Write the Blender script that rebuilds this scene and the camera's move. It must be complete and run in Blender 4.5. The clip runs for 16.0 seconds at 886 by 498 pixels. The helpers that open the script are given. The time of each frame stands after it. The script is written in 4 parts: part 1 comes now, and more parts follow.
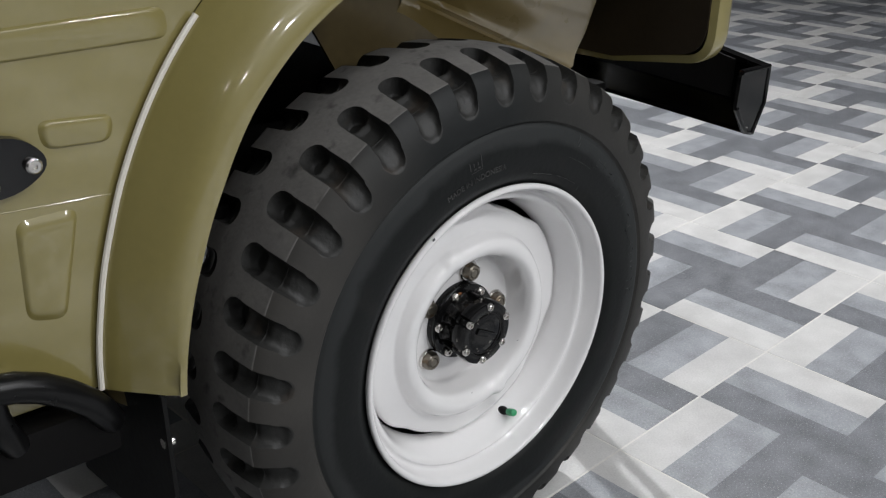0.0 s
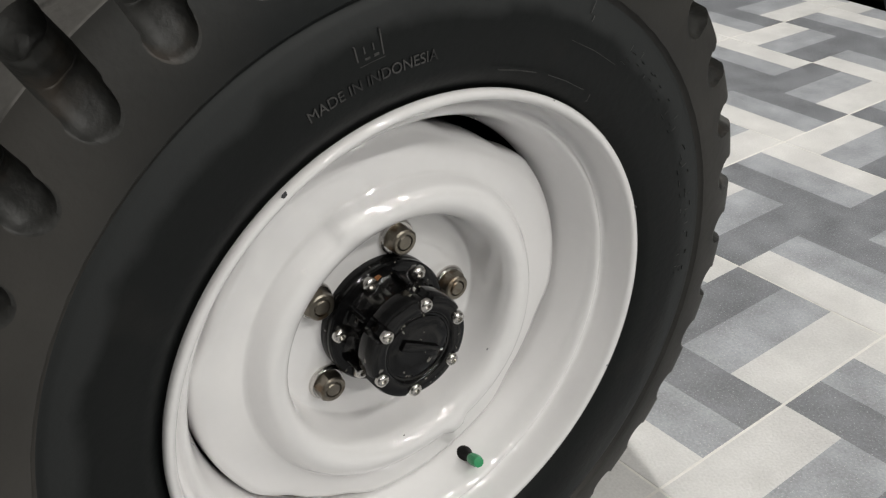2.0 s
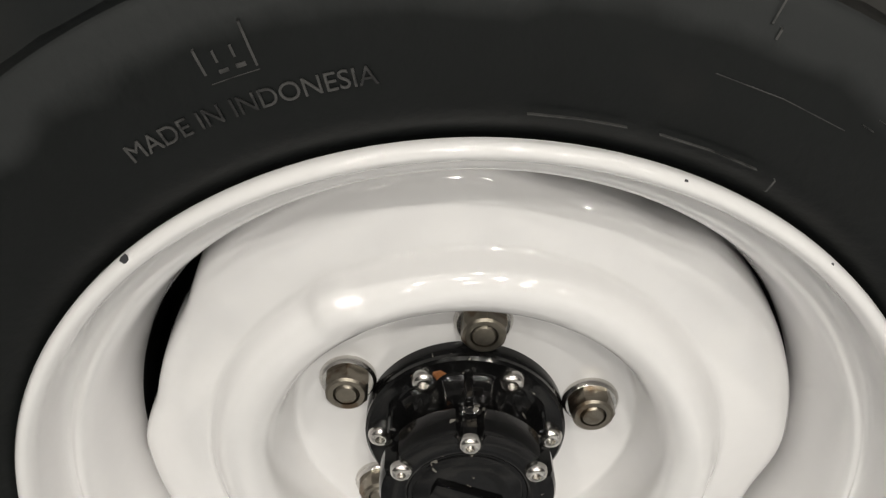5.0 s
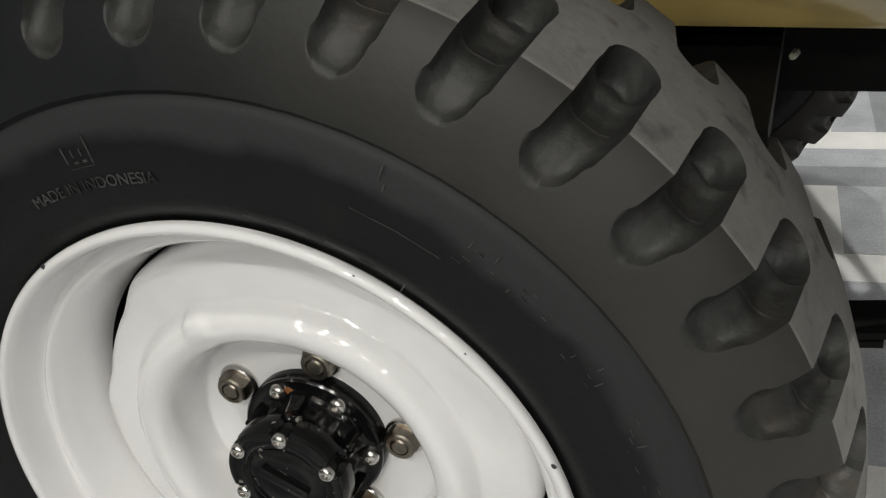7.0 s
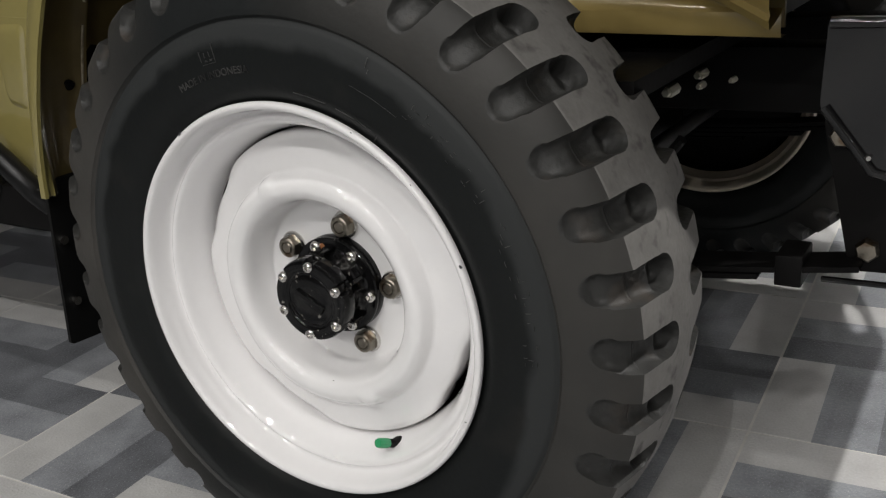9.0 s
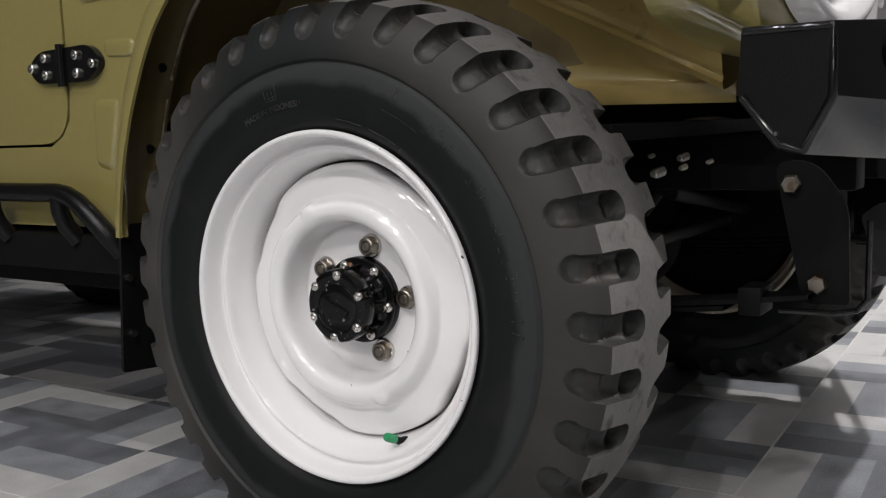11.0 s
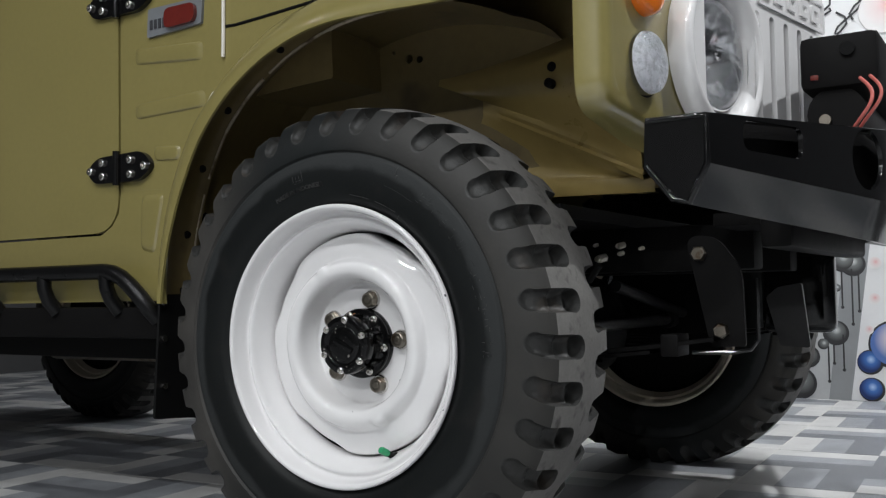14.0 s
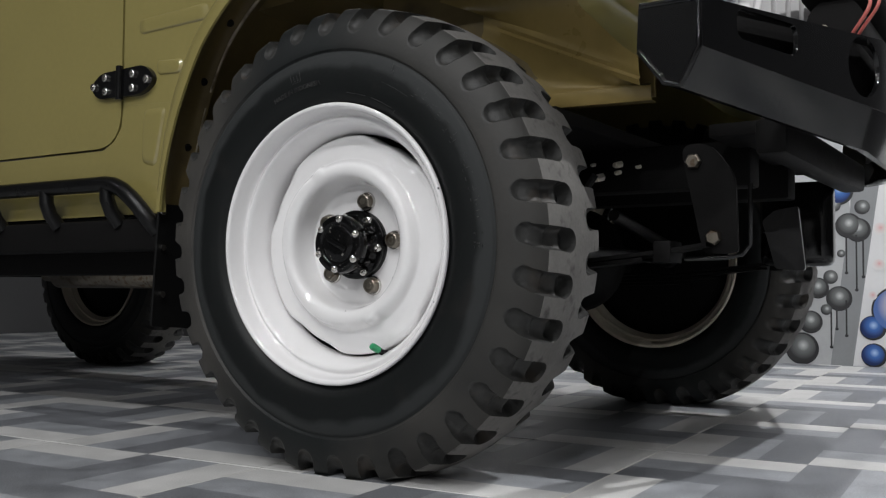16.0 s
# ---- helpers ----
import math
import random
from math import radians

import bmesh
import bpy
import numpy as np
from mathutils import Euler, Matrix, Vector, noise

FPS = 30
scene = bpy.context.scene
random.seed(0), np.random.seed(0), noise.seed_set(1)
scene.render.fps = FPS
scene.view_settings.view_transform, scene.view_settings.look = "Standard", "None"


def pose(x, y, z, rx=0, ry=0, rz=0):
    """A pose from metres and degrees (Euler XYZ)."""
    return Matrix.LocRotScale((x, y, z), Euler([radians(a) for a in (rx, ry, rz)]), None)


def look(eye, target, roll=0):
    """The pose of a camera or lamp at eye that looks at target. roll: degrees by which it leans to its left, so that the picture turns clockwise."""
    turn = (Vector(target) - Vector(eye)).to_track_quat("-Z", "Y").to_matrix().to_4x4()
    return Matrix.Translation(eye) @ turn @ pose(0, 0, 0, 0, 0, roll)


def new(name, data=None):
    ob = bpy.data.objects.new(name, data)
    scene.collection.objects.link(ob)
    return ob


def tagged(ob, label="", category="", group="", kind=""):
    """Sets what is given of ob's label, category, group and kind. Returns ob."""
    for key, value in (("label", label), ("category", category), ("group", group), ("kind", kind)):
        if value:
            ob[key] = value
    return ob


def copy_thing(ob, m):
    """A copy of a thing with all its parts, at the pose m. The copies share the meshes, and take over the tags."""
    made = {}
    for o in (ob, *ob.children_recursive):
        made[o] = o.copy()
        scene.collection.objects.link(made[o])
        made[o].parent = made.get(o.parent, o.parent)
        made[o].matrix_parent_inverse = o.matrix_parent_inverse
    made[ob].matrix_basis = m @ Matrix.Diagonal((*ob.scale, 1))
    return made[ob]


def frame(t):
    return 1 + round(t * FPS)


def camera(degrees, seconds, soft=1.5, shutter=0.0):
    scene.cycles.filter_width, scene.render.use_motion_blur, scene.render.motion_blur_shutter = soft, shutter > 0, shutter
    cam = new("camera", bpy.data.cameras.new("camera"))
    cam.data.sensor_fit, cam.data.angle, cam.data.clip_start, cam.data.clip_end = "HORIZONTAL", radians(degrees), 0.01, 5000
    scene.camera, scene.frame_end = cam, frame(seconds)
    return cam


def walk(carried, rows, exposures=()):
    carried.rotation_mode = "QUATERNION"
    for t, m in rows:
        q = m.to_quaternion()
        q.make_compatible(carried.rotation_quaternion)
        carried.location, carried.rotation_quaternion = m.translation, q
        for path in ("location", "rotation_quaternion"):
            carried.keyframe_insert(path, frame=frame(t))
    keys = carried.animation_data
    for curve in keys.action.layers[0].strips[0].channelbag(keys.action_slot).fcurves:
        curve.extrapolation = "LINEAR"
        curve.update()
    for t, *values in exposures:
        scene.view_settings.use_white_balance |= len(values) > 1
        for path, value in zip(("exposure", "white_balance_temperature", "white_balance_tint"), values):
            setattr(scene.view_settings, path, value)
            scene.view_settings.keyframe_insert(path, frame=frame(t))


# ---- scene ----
cam = camera(49.3, 16.0, soft=1.25)

PATH = [
    (0, (-0.806, -0.85, 0.98), (0.421, 0.507, 0.172), 1.3),
    (0.5, (-0.666, -0.771, 0.938), (0.541, 0.59, 0.107), 1.2),
    (1, (-0.537, -0.677, 0.896), (0.634, 0.684, 0.015), 1.3),
    (1.5, (-0.447, -0.595, 0.847), (0.679, 0.757, -0.103), 1.4),
    (2, (-0.356, -0.545, 0.796), (0.692, 0.837, -0.2), 1.0),
    (2.5, (-0.265, -0.502, 0.75), (0.65, 0.943, -0.287), -0.0),
    (3, (-0.202, -0.474, 0.725), (0.585, 1.027, -0.335), -1.3),
    (3.5, (-0.141, -0.457, 0.728), (0.459, 1.115, -0.354), -3.3),
    (3.7, (-0.121, -0.438, 0.728), (0.416, 1.152, -0.359), -4.1),
    (5.8, (0.127, -0.383, 0.748), (-0.289, 1.236, -0.35), -8.5),
    (6, (0.155, -0.394, 0.76), (-0.298, 1.252, -0.281), -8.6),
    (6.5, (0.245, -0.425, 0.791), (-0.338, 1.21, -0.204), -8.2),
    (7, (0.322, -0.475, 0.802), (-0.367, 1.145, -0.147), -7.3),
    (7.5, (0.408, -0.546, 0.797), (-0.386, 1.066, -0.08), -6.4),
    (8, (0.478, -0.616, 0.78), (-0.395, 0.999, -0.018), -5.6),
    (8.5, (0.557, -0.711, 0.773), (-0.383, 0.89, 0.033), -5.1),
    (8.7, (0.583, -0.731, 0.76), (-0.387, 0.865, 0.041), -4.9),
    (10.8, (0.752, -0.922, 0.583), (-0.359, 0.716, 0.294), -1.9),
    (11, (0.757, -0.935, 0.569), (-0.351, 0.711, 0.318), -2.0),
    (11.5, (0.759, -0.968, 0.522), (-0.344, 0.693, 0.374), -1.8),
    (12, (0.761, -1.004, 0.494), (-0.331, 0.671, 0.434), -1.4),
    (12.5, (0.813, -1.075, 0.51), (-0.267, 0.608, 0.48), -1.6),
    (13, (0.857, -1.147, 0.492), (-0.202, 0.55, 0.511), -1.7),
    (13.5, (0.897, -1.188, 0.47), (-0.186, 0.492, 0.54), -1.4),
    (14, (0.916, -1.221, 0.432), (-0.142, 0.473, 0.525), -1.0),
    (14.5, (0.933, -1.223, 0.398), (-0.127, 0.47, 0.506), -0.5),
    (15, (0.939, -1.223, 0.364), (-0.129, 0.464, 0.479), -0.1),
    (15.5, (0.941, -1.217, 0.325), (-0.137, 0.465, 0.423), 0.2),
    (16, (0.938, -1.211, 0.29), (-0.139, 0.472, 0.37), 0.3),
]
walk(cam, [(t, look(eye, target, roll)) for t, eye, target, roll in PATH],
     [(0, -0.10, 6700, 11), (1.5, -0.10, 6900, 10), (3.0, -0.18, 7750, 10), (5.0, 0.20, 7500, 10), (6.0, 0.26, 7450, 9), (6.5, 0.06, 7350, 9), (7.5, -0.03, 7150, 7), (8.5, -0.02, 7100, 10), (11, 0.06, 6950, 14), (13, 0.04, 6550, 9), (16, 0.0, 6750, 11)])


# ---------------------------------------------------------------- world and light
world = bpy.data.worlds.new("world")
scene.world = world
world.use_nodes = True
world.node_tree.nodes["Background"].inputs[0].default_value = (0.9, 0.95, 1.0, 1)
world.node_tree.nodes["Background"].inputs[1].default_value = 0.02

LAMPS = [(-2.4, -2.2, 0.30), (-0.8, -2.5, 0.50), (0.0, -2.5, 0.75), (0.8, -2.5, 1.10), (1.6, -2.5, 0.55),
         (-1.4, -4.9, 0.9), (0.2, -4.9, 2.3), (1.8, -4.9, 2.5), (3.4, -4.9, 1.2),
         (-0.5, -1.25, 0.2), (0.3, -1.25, 0.35), (1.1, -1.25, 0.15), (1.9, -1.25, 0.25),
         (1.75, 0.8, 2.4), (3.3, 0.8, 0.15), (0.35, 2.3, 1.2), (2.7, 2.2, 0.3), (-0.9, 2.3, 0.45), (-2.2, 2.3, 0.2)]
CEILING = 2.8


# ---------------------------------------------------------------- materials
def material(name, colour, rough=0.5, metal=0.0, vary=0.12, scale=8.0, fine=60.0, bump=0.0, coat=0.0, spots=None, rough_vary=0.1, per_object=0.0, spec=0.5, coat_rough=0.04, coat_ior=1.5):
    m = bpy.data.materials.new(name)
    m.use_nodes = True
    nt = m.node_tree
    b = nt.nodes["Principled BSDF"]
    geo = nt.nodes.new("ShaderNodeNewGeometry")

    def noise_node(s, detail=4.0):
        n = nt.nodes.new("ShaderNodeTexNoise")
        n.inputs["Scale"].default_value = s
        n.inputs["Detail"].default_value = detail
        nt.links.new(geo.outputs["Position"], n.inputs["Vector"])
        return n.outputs["Fac"]

    def math_node(op, a, c):
        n = nt.nodes.new("ShaderNodeMath")
        n.operation = op
        for k, v in enumerate((a, c)):
            if isinstance(v, (int, float)):
                n.inputs[k].default_value = v
            else:
                nt.links.new(v, n.inputs[k])
        return n.outputs[0]

    big, small = noise_node(scale), noise_node(fine, 6.0)
    both = math_node("ADD", math_node("MULTIPLY", big, 0.6), math_node("MULTIPLY", small, 0.4))
    factor = math_node("ADD", math_node("MULTIPLY", math_node("SUBTRACT", both, 0.5), 2.0 * vary), 1.0)
    if per_object:
        info = nt.nodes.new("ShaderNodeObjectInfo")
        factor = math_node("MULTIPLY", factor, math_node("ADD", math_node("MULTIPLY", info.outputs["Random"], per_object), 1.0 - per_object / 2))
    mul = nt.nodes.new("ShaderNodeVectorMath")
    mul.operation = "SCALE"
    mul.inputs[0].default_value = colour
    nt.links.new(factor, mul.inputs["Scale"])
    out = mul.outputs[0]
    if spots:
        spot_colour, spot_scale, threshold, soft = spots
        ramp = nt.nodes.new("ShaderNodeMapRange")
        ramp.inputs["From Min"].default_value = threshold
        ramp.inputs["From Max"].default_value = threshold + soft
        nt.links.new(noise_node(spot_scale, 3.0), ramp.inputs["Value"])
        mix = nt.nodes.new("ShaderNodeMix")
        mix.data_type = "RGBA"
        nt.links.new(ramp.outputs[0], mix.inputs[0])
        nt.links.new(out, mix.inputs[6])
        mix.inputs[7].default_value = (*spot_colour, 1)
        out = mix.outputs[2]
    nt.links.new(out, b.inputs["Base Color"])
    b.inputs["Metallic"].default_value = metal
    b.inputs["Specular IOR Level"].default_value = spec
    nt.links.new(math_node("ADD", math_node("MULTIPLY", math_node("SUBTRACT", both, 0.5), 2.0 * rough_vary), rough), b.inputs["Roughness"])
    b.inputs["Coat Weight"].default_value = coat
    b.inputs["Coat Roughness"].default_value = coat_rough
    b.inputs["Coat IOR"].default_value = coat_ior
    if bump:
        bp = nt.nodes.new("ShaderNodeBump")
        bp.inputs["Strength"].default_value = 1.0
        bp.inputs["Distance"].default_value = bump
        nt.links.new(small, bp.inputs["Height"])
        nt.links.new(bp.outputs[0], b.inputs["Normal"])
    return m


def glass(name, colour=(1, 1, 1), rough=0.02):
    m = bpy.data.materials.new(name)
    m.use_nodes = True
    b = m.node_tree.nodes["Principled BSDF"]
    b.inputs["Base Color"].default_value = (*colour, 1)
    b.inputs["Transmission Weight"].default_value = 1.0
    b.inputs["Roughness"].default_value = rough
    b.inputs["IOR"].default_value = 1.45
    return m


PAINT = material("olive_paint", (0.232, 0.196, 0.066), 0.36, 0.0, 0.16, 3.5, 90, 0.00003, coat=0.9, rough_vary=0.05, coat_rough=0.07, coat_ior=1.7)
VALANCE_LIT = material("golden_olive_lacquer", (0.290, 0.213, 0.076), 0.30, 0.1, 0.28, 6, 50, 0.0002, coat=1.0, coat_rough=0.11, coat_ior=1.8)
WHITE = material("white_enamel", (0.785, 0.775, 0.775), 0.5, 0.0, 0.05, 12, 120, 0.00004, coat=1.0, rough_vary=0.05, spec=0.3, coat_rough=0.06, coat_ior=2.0)
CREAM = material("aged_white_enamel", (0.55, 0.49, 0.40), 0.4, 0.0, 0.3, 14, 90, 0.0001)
SCUFF = material("scuffed_raised_rubber", (0.046, 0.0455, 0.044), 0.36, 0.0, 0.6, 60, 300, 0.0003, spec=0.5, spots=((0.010, 0.010, 0.010), 90, 0.52, 0.1))
RUBBER = material("tyre_rubber", (0.0055, 0.0066, 0.0066), 0.5, 0.0, 0.45, 9, 160, 0.0003, spec=0.21, spots=((0.014, 0.0135, 0.0125), 13, 0.58, 0.25))
TREAD = material("worn_tread_rubber", (0.135, 0.130, 0.123), 0.78, 0.0, 0.5, 22, 170, 0.0006, rough_vary=0.1, spec=0.3, spots=((0.045, 0.043, 0.041), 45, 0.58, 0.2))
SHOULDER = material("dull_shoulder_rubber", (0.0075, 0.0090, 0.0092), 0.55, 0.0, 0.6, 16, 150, 0.0003, spec=0.25, spots=((0.024, 0.022, 0.020), 11, 0.57, 0.3))
SLOT_RUBBER = material("dried_dirt_on_rubber", (0.0210, 0.0210, 0.0198), 0.55, 0.0, 0.9, 40, 160, 0.0008, spec=0.4, spots=((0.040, 0.033, 0.027), 22, 0.57, 0.14))
FLAP = material("black_rubber_sheet", (0.004, 0.004, 0.004), 0.6, 0.0, 0.4, 10, 120, 0.0003, spec=0.2)
BLACK = material("gloss_black_paint", (0.0040, 0.0040, 0.0042), 0.12, 0.0, 0.3, 9, 110, 0.00008, coat=0.0, rough_vary=0.05, spec=0.42)
SATIN = material("satin_black_paint", (0.0040, 0.0037, 0.0037), 0.6, 0.0, 0.4, 11, 80, 0.0003, spec=0.12)
HUBBLACK = material("chipped_black_enamel", (0.0040, 0.0040, 0.0042), 0.12, 0.0, 0.3, 30, 200, 0.00012, spec=0.28, spots=((0.16, 0.15, 0.135), 120, 0.672, 0.02))
STEEL = material("dull_zinc_steel", (0.24, 0.215, 0.178), 0.34, 1.0, 0.4, 60, 300, 0.0002, spots=((0.15, 0.11, 0.075), 70, 0.54, 0.1))
BRIGHT = material("bright_steel", (0.62, 0.6, 0.57), 0.22, 1.0, 0.15, 80, 300)
PRISM = material("moulded_lens_back", (0.88, 0.89, 0.92), 0.28, 0.12, 0.2, 120, 260, 0.0008)
ARCH_SHADED = material("dark_brown_undercoat", (0.145, 0.107, 0.042), 0.42, 0.0, 0.45, 7, 60, 0.0003, coat=0.4, coat_rough=0.18, spots=((0.045, 0.033, 0.016), 9, 0.56, 0.2))
STEPBLACK = material("black_powder_coat", (0.004, 0.004, 0.0042), 0.30, 0.0, 0.3, 12, 120, 0.0002, spec=0.25)
ROD = material("worn_black_steel", (0.020, 0.0195, 0.020), 0.36, 0.3, 0.5, 20, 120, 0.0003, spec=0.5)
NOSE_SHADED = material("brown_black_underseal", (0.030, 0.022, 0.014), 0.45, 0.0, 0.5, 12, 90, 0.0005, spec=0.35)
RUST = material("rust_stain", (0.20, 0.07, 0.02), 0.7, 0.0, 0.4, 120, 400, 0.0003)
PIPE = material("white_rubber_piping", (0.72, 0.69, 0.62), 0.45, 0.0, 0.08, 20, 120)
SEALANT = material("old_sealant", (0.40, 0.35, 0.27), 0.6, 0.0, 0.6, 25, 140, 0.0006, spots=((0.12, 0.09, 0.05), 30, 0.52, 0.15))
GREEN = material("green_plastic", (0.02, 0.27, 0.11), 0.35, 0.0, 0.1, 40, 200)
ORANGE = material("orange_lens", (0.85, 0.19, 0.01), 0.15, 0.0, 0.08, 30, 200, coat=0.6)
RED = material("red_lens", (0.13, 0.018, 0.014), 0.15, 0.0, 0.2, 40, 200, coat=0.6)
CHROME = material("chrome", (0.8, 0.8, 0.8), 0.08, 1.0, 0.05)
MIRROR = material("reflector", (0.86, 0.87, 0.89), 0.20, 0.9, 0.15, 60, 200)
CLEAR = glass("clear_lens", (0.97, 0.98, 1.0), 0.03)
BADGE = material("badge_grey", (0.16, 0.17, 0.18), 0.4, 0.0, 0.2)
INK = material("dark_ink", (0.03, 0.03, 0.035), 0.5)
REDWIRE = material("red_cable", (0.5, 0.12, 0.10), 0.45)
BRASS = material("bright_metal_fitting", (0.85, 0.80, 0.70), 0.3, 0.5, 0.2, 90, 300)
TILE_L = material("light_stone_print", (0.545, 0.54, 0.53), 0.40, 0.0, 0.42, 13, 260, 0.0010, per_object=0.08, rough_vary=0.25)
TILE_M = material("grey_stone_print", (0.275, 0.287, 0.307), 0.40, 0.0, 0.9, 16, 220, 0.0012, per_object=0.1, rough_vary=0.25, spots=((0.46, 0.47, 0.48), 380, 0.60, 0.10))
TILE_D = material("dark_stone_print", (0.155, 0.162, 0.176), 0.40, 0.0, 0.95, 16, 220, 0.0012, per_object=0.1, rough_vary=0.25, spots=((0.36, 0.37, 0.38), 380, 0.60, 0.10))
GROUT = material("pale_grout", (0.66, 0.645, 0.61), 0.8, 0.0, 0.35, 7, 90, 0.0004)
BOUNCE_WALL = material("mid_grey_wall_paint", (0.15, 0.149, 0.146), 0.7, 0.0, 0.12, 2, 40)
DARKWALL = material("grey_wall_paint", (0.060, 0.060, 0.062), 0.6, 0.0, 0.12, 3, 60, 0.0004)
DARKCEILING = material("grey_ceiling_paint", (0.08, 0.08, 0.082), 0.7, 0.0, 0.15, 3, 60, 0.0004)
PLASTER = material("white_plaster", (0.74, 0.74, 0.75), 0.7, 0.0, 0.06, 3, 60, 0.0004)
GREYPAINT = material("grey_mural_paint", (0.27, 0.28, 0.29), 0.6, 0.0, 0.15, 5, 60)
SOOT = material("black_mural_paint", (0.03, 0.03, 0.033), 0.55, 0.0, 0.3, 20, 90)


def dressed_sidewall(m, inner, outer):
    """A shiny dark dressing on the inner part of the sidewall, with an uneven outer edge."""
    nt = m.node_tree
    b = nt.nodes["Principled BSDF"]
    tc = nt.nodes.new("ShaderNodeTexCoord")
    flat = nt.nodes.new("ShaderNodeVectorMath")
    flat.operation = "MULTIPLY"
    flat.inputs[1].default_value = (1, 0, 1)
    ln = nt.nodes.new("ShaderNodeVectorMath")
    ln.operation = "LENGTH"
    edge = nt.nodes.new("ShaderNodeTexNoise")
    edge.inputs["Scale"].default_value = 17.0
    edge.inputs["Detail"].default_value = 5.0
    sway = nt.nodes.new("ShaderNodeMath")
    sway.operation = "MULTIPLY_ADD"
    sway.inputs[1].default_value = 0.034
    span = nt.nodes.new("ShaderNodeMapRange")
    span.inputs["From Min"].default_value = inner
    span.inputs["From Max"].default_value = outer
    nt.links.new(tc.outputs["Object"], flat.inputs[0])
    nt.links.new(flat.outputs[0], ln.inputs[0])
    nt.links.new(tc.outputs["Object"], edge.inputs["Vector"])
    nt.links.new(edge.outputs["Fac"], sway.inputs[0])
    nt.links.new(ln.outputs["Value"], sway.inputs[2])
    nt.links.new(sway.outputs[0], span.inputs["Value"])
    mix = nt.nodes.new("ShaderNodeMix")
    mix.data_type = "RGBA"
    mix.inputs[7].default_value = (0.0230, 0.0250, 0.0252, 1)
    nt.links.new(b.inputs["Base Color"].links[0].from_socket, mix.inputs[6])
    nt.links.new(span.outputs[0], mix.inputs[0])
    nt.links.new(mix.outputs[2], b.inputs["Base Color"])
    rough = nt.nodes.new("ShaderNodeMapRange")
    rough.inputs["To Min"].default_value = 0.46
    rough.inputs["To Max"].default_value = 0.62
    nt.links.new(span.outputs[0], rough.inputs["Value"])
    nt.links.new(rough.outputs[0], b.inputs["Roughness"])


dressed_sidewall(RUBBER, 0.283, 0.293)


def paler_sides(m, colour):
    """A cloudy paler colour on the trailing side of the tyre and, thinner, on the leading side."""
    nt = m.node_tree
    b = nt.nodes["Principled BSDF"]
    tc = nt.nodes.new("ShaderNodeTexCoord")
    cut = nt.nodes.new("ShaderNodeSeparateXYZ")
    cloud = nt.nodes.new("ShaderNodeTexNoise")
    cloud.inputs["Scale"].default_value = 7.0
    cloud.inputs["Detail"].default_value = 6.0
    span = nt.nodes.new("ShaderNodeMapRange")
    span.inputs["From Min"].default_value = -0.12
    span.inputs["From Max"].default_value = -0.27
    span.inputs["To Max"].default_value = 1.25
    mul = nt.nodes.new("ShaderNodeMath")
    mul.operation = "MULTIPLY"
    mix = nt.nodes.new("ShaderNodeMix")
    mix.data_type = "RGBA"
    mix.inputs[7].default_value = (*colour, 1)
    nt.links.new(tc.outputs["Object"], cut.inputs[0])
    nt.links.new(tc.outputs["Object"], cloud.inputs["Vector"])
    nt.links.new(cut.outputs["X"], span.inputs["Value"])
    lead = nt.nodes.new("ShaderNodeMapRange")
    lead.inputs["From Min"].default_value = -0.01
    lead.inputs["From Max"].default_value = 0.16
    lead.inputs["To Max"].default_value = 0.95
    both = nt.nodes.new("ShaderNodeMath")
    both.operation = "MAXIMUM"
    nt.links.new(cut.outputs["X"], lead.inputs["Value"])
    nt.links.new(span.outputs[0], both.inputs[0])
    nt.links.new(lead.outputs[0], both.inputs[1])
    nt.links.new(both.outputs[0], mul.inputs[0])
    nt.links.new(cloud.outputs["Fac"], mul.inputs[1])
    nt.links.new(mul.outputs[0], mix.inputs[0])
    nt.links.new(b.inputs["Base Color"].links[0].from_socket, mix.inputs[6])
    nt.links.new(mix.outputs[2], b.inputs["Base Color"])


paler_sides(SHOULDER, (0.060, 0.056, 0.051))


# ---------------------------------------------------------------- mesh helpers
def link(name, bm, mat, parent=None, label="", smooth=40):
    bmesh.ops.recalc_face_normals(bm, faces=bm.faces)
    me = bpy.data.meshes.new(name)
    bm.to_mesh(me)
    bm.free()
    for m in mat if isinstance(mat, (list, tuple)) else (mat,):
        me.materials.append(m)
    if smooth:
        me.polygons.foreach_set("use_smooth", [True] * len(me.polygons))
        me.set_sharp_from_angle(angle=radians(smooth))
    ob = new(name, me)
    if parent:
        ob.parent = parent
    if label:
        tagged(ob, label)
    return ob


def part(name, bm, mat, parent, label="", smooth=40):
    return link(name, bm, mat, parent, label, smooth)


def again(ob, m, parent=None):
    """Another piece with the same mesh."""
    o = new(ob.name.split(".")[0], ob.data)
    o.parent = parent or ob.parent
    o.matrix_basis = m
    return o


def lathe(bm, profile, n=96, wave=None, closed=False, at=(0, 0, 0), mat=0):
    """Turn (radius, y) round the y axis. wave(angle, radius, y) may change a radius and y."""
    rings = []
    for i in range(n):
        a = 2 * math.pi * i / n
        ring = []
        for r, y in profile:
            if wave:
                r, y = wave(a, r, y)
            ring.append(bm.verts.new((at[0] + r * math.cos(a), at[1] + y, at[2] + r * math.sin(a))))
        rings.append(ring)
    k = len(profile)
    for i in range(n):
        p, q = rings[i], rings[(i + 1) % n]
        for j in range(k if closed else k - 1):
            f = bm.faces.new((p[j], p[(j + 1) % k], q[(j + 1) % k], q[j]))
            f.material_index = mat
    return bm


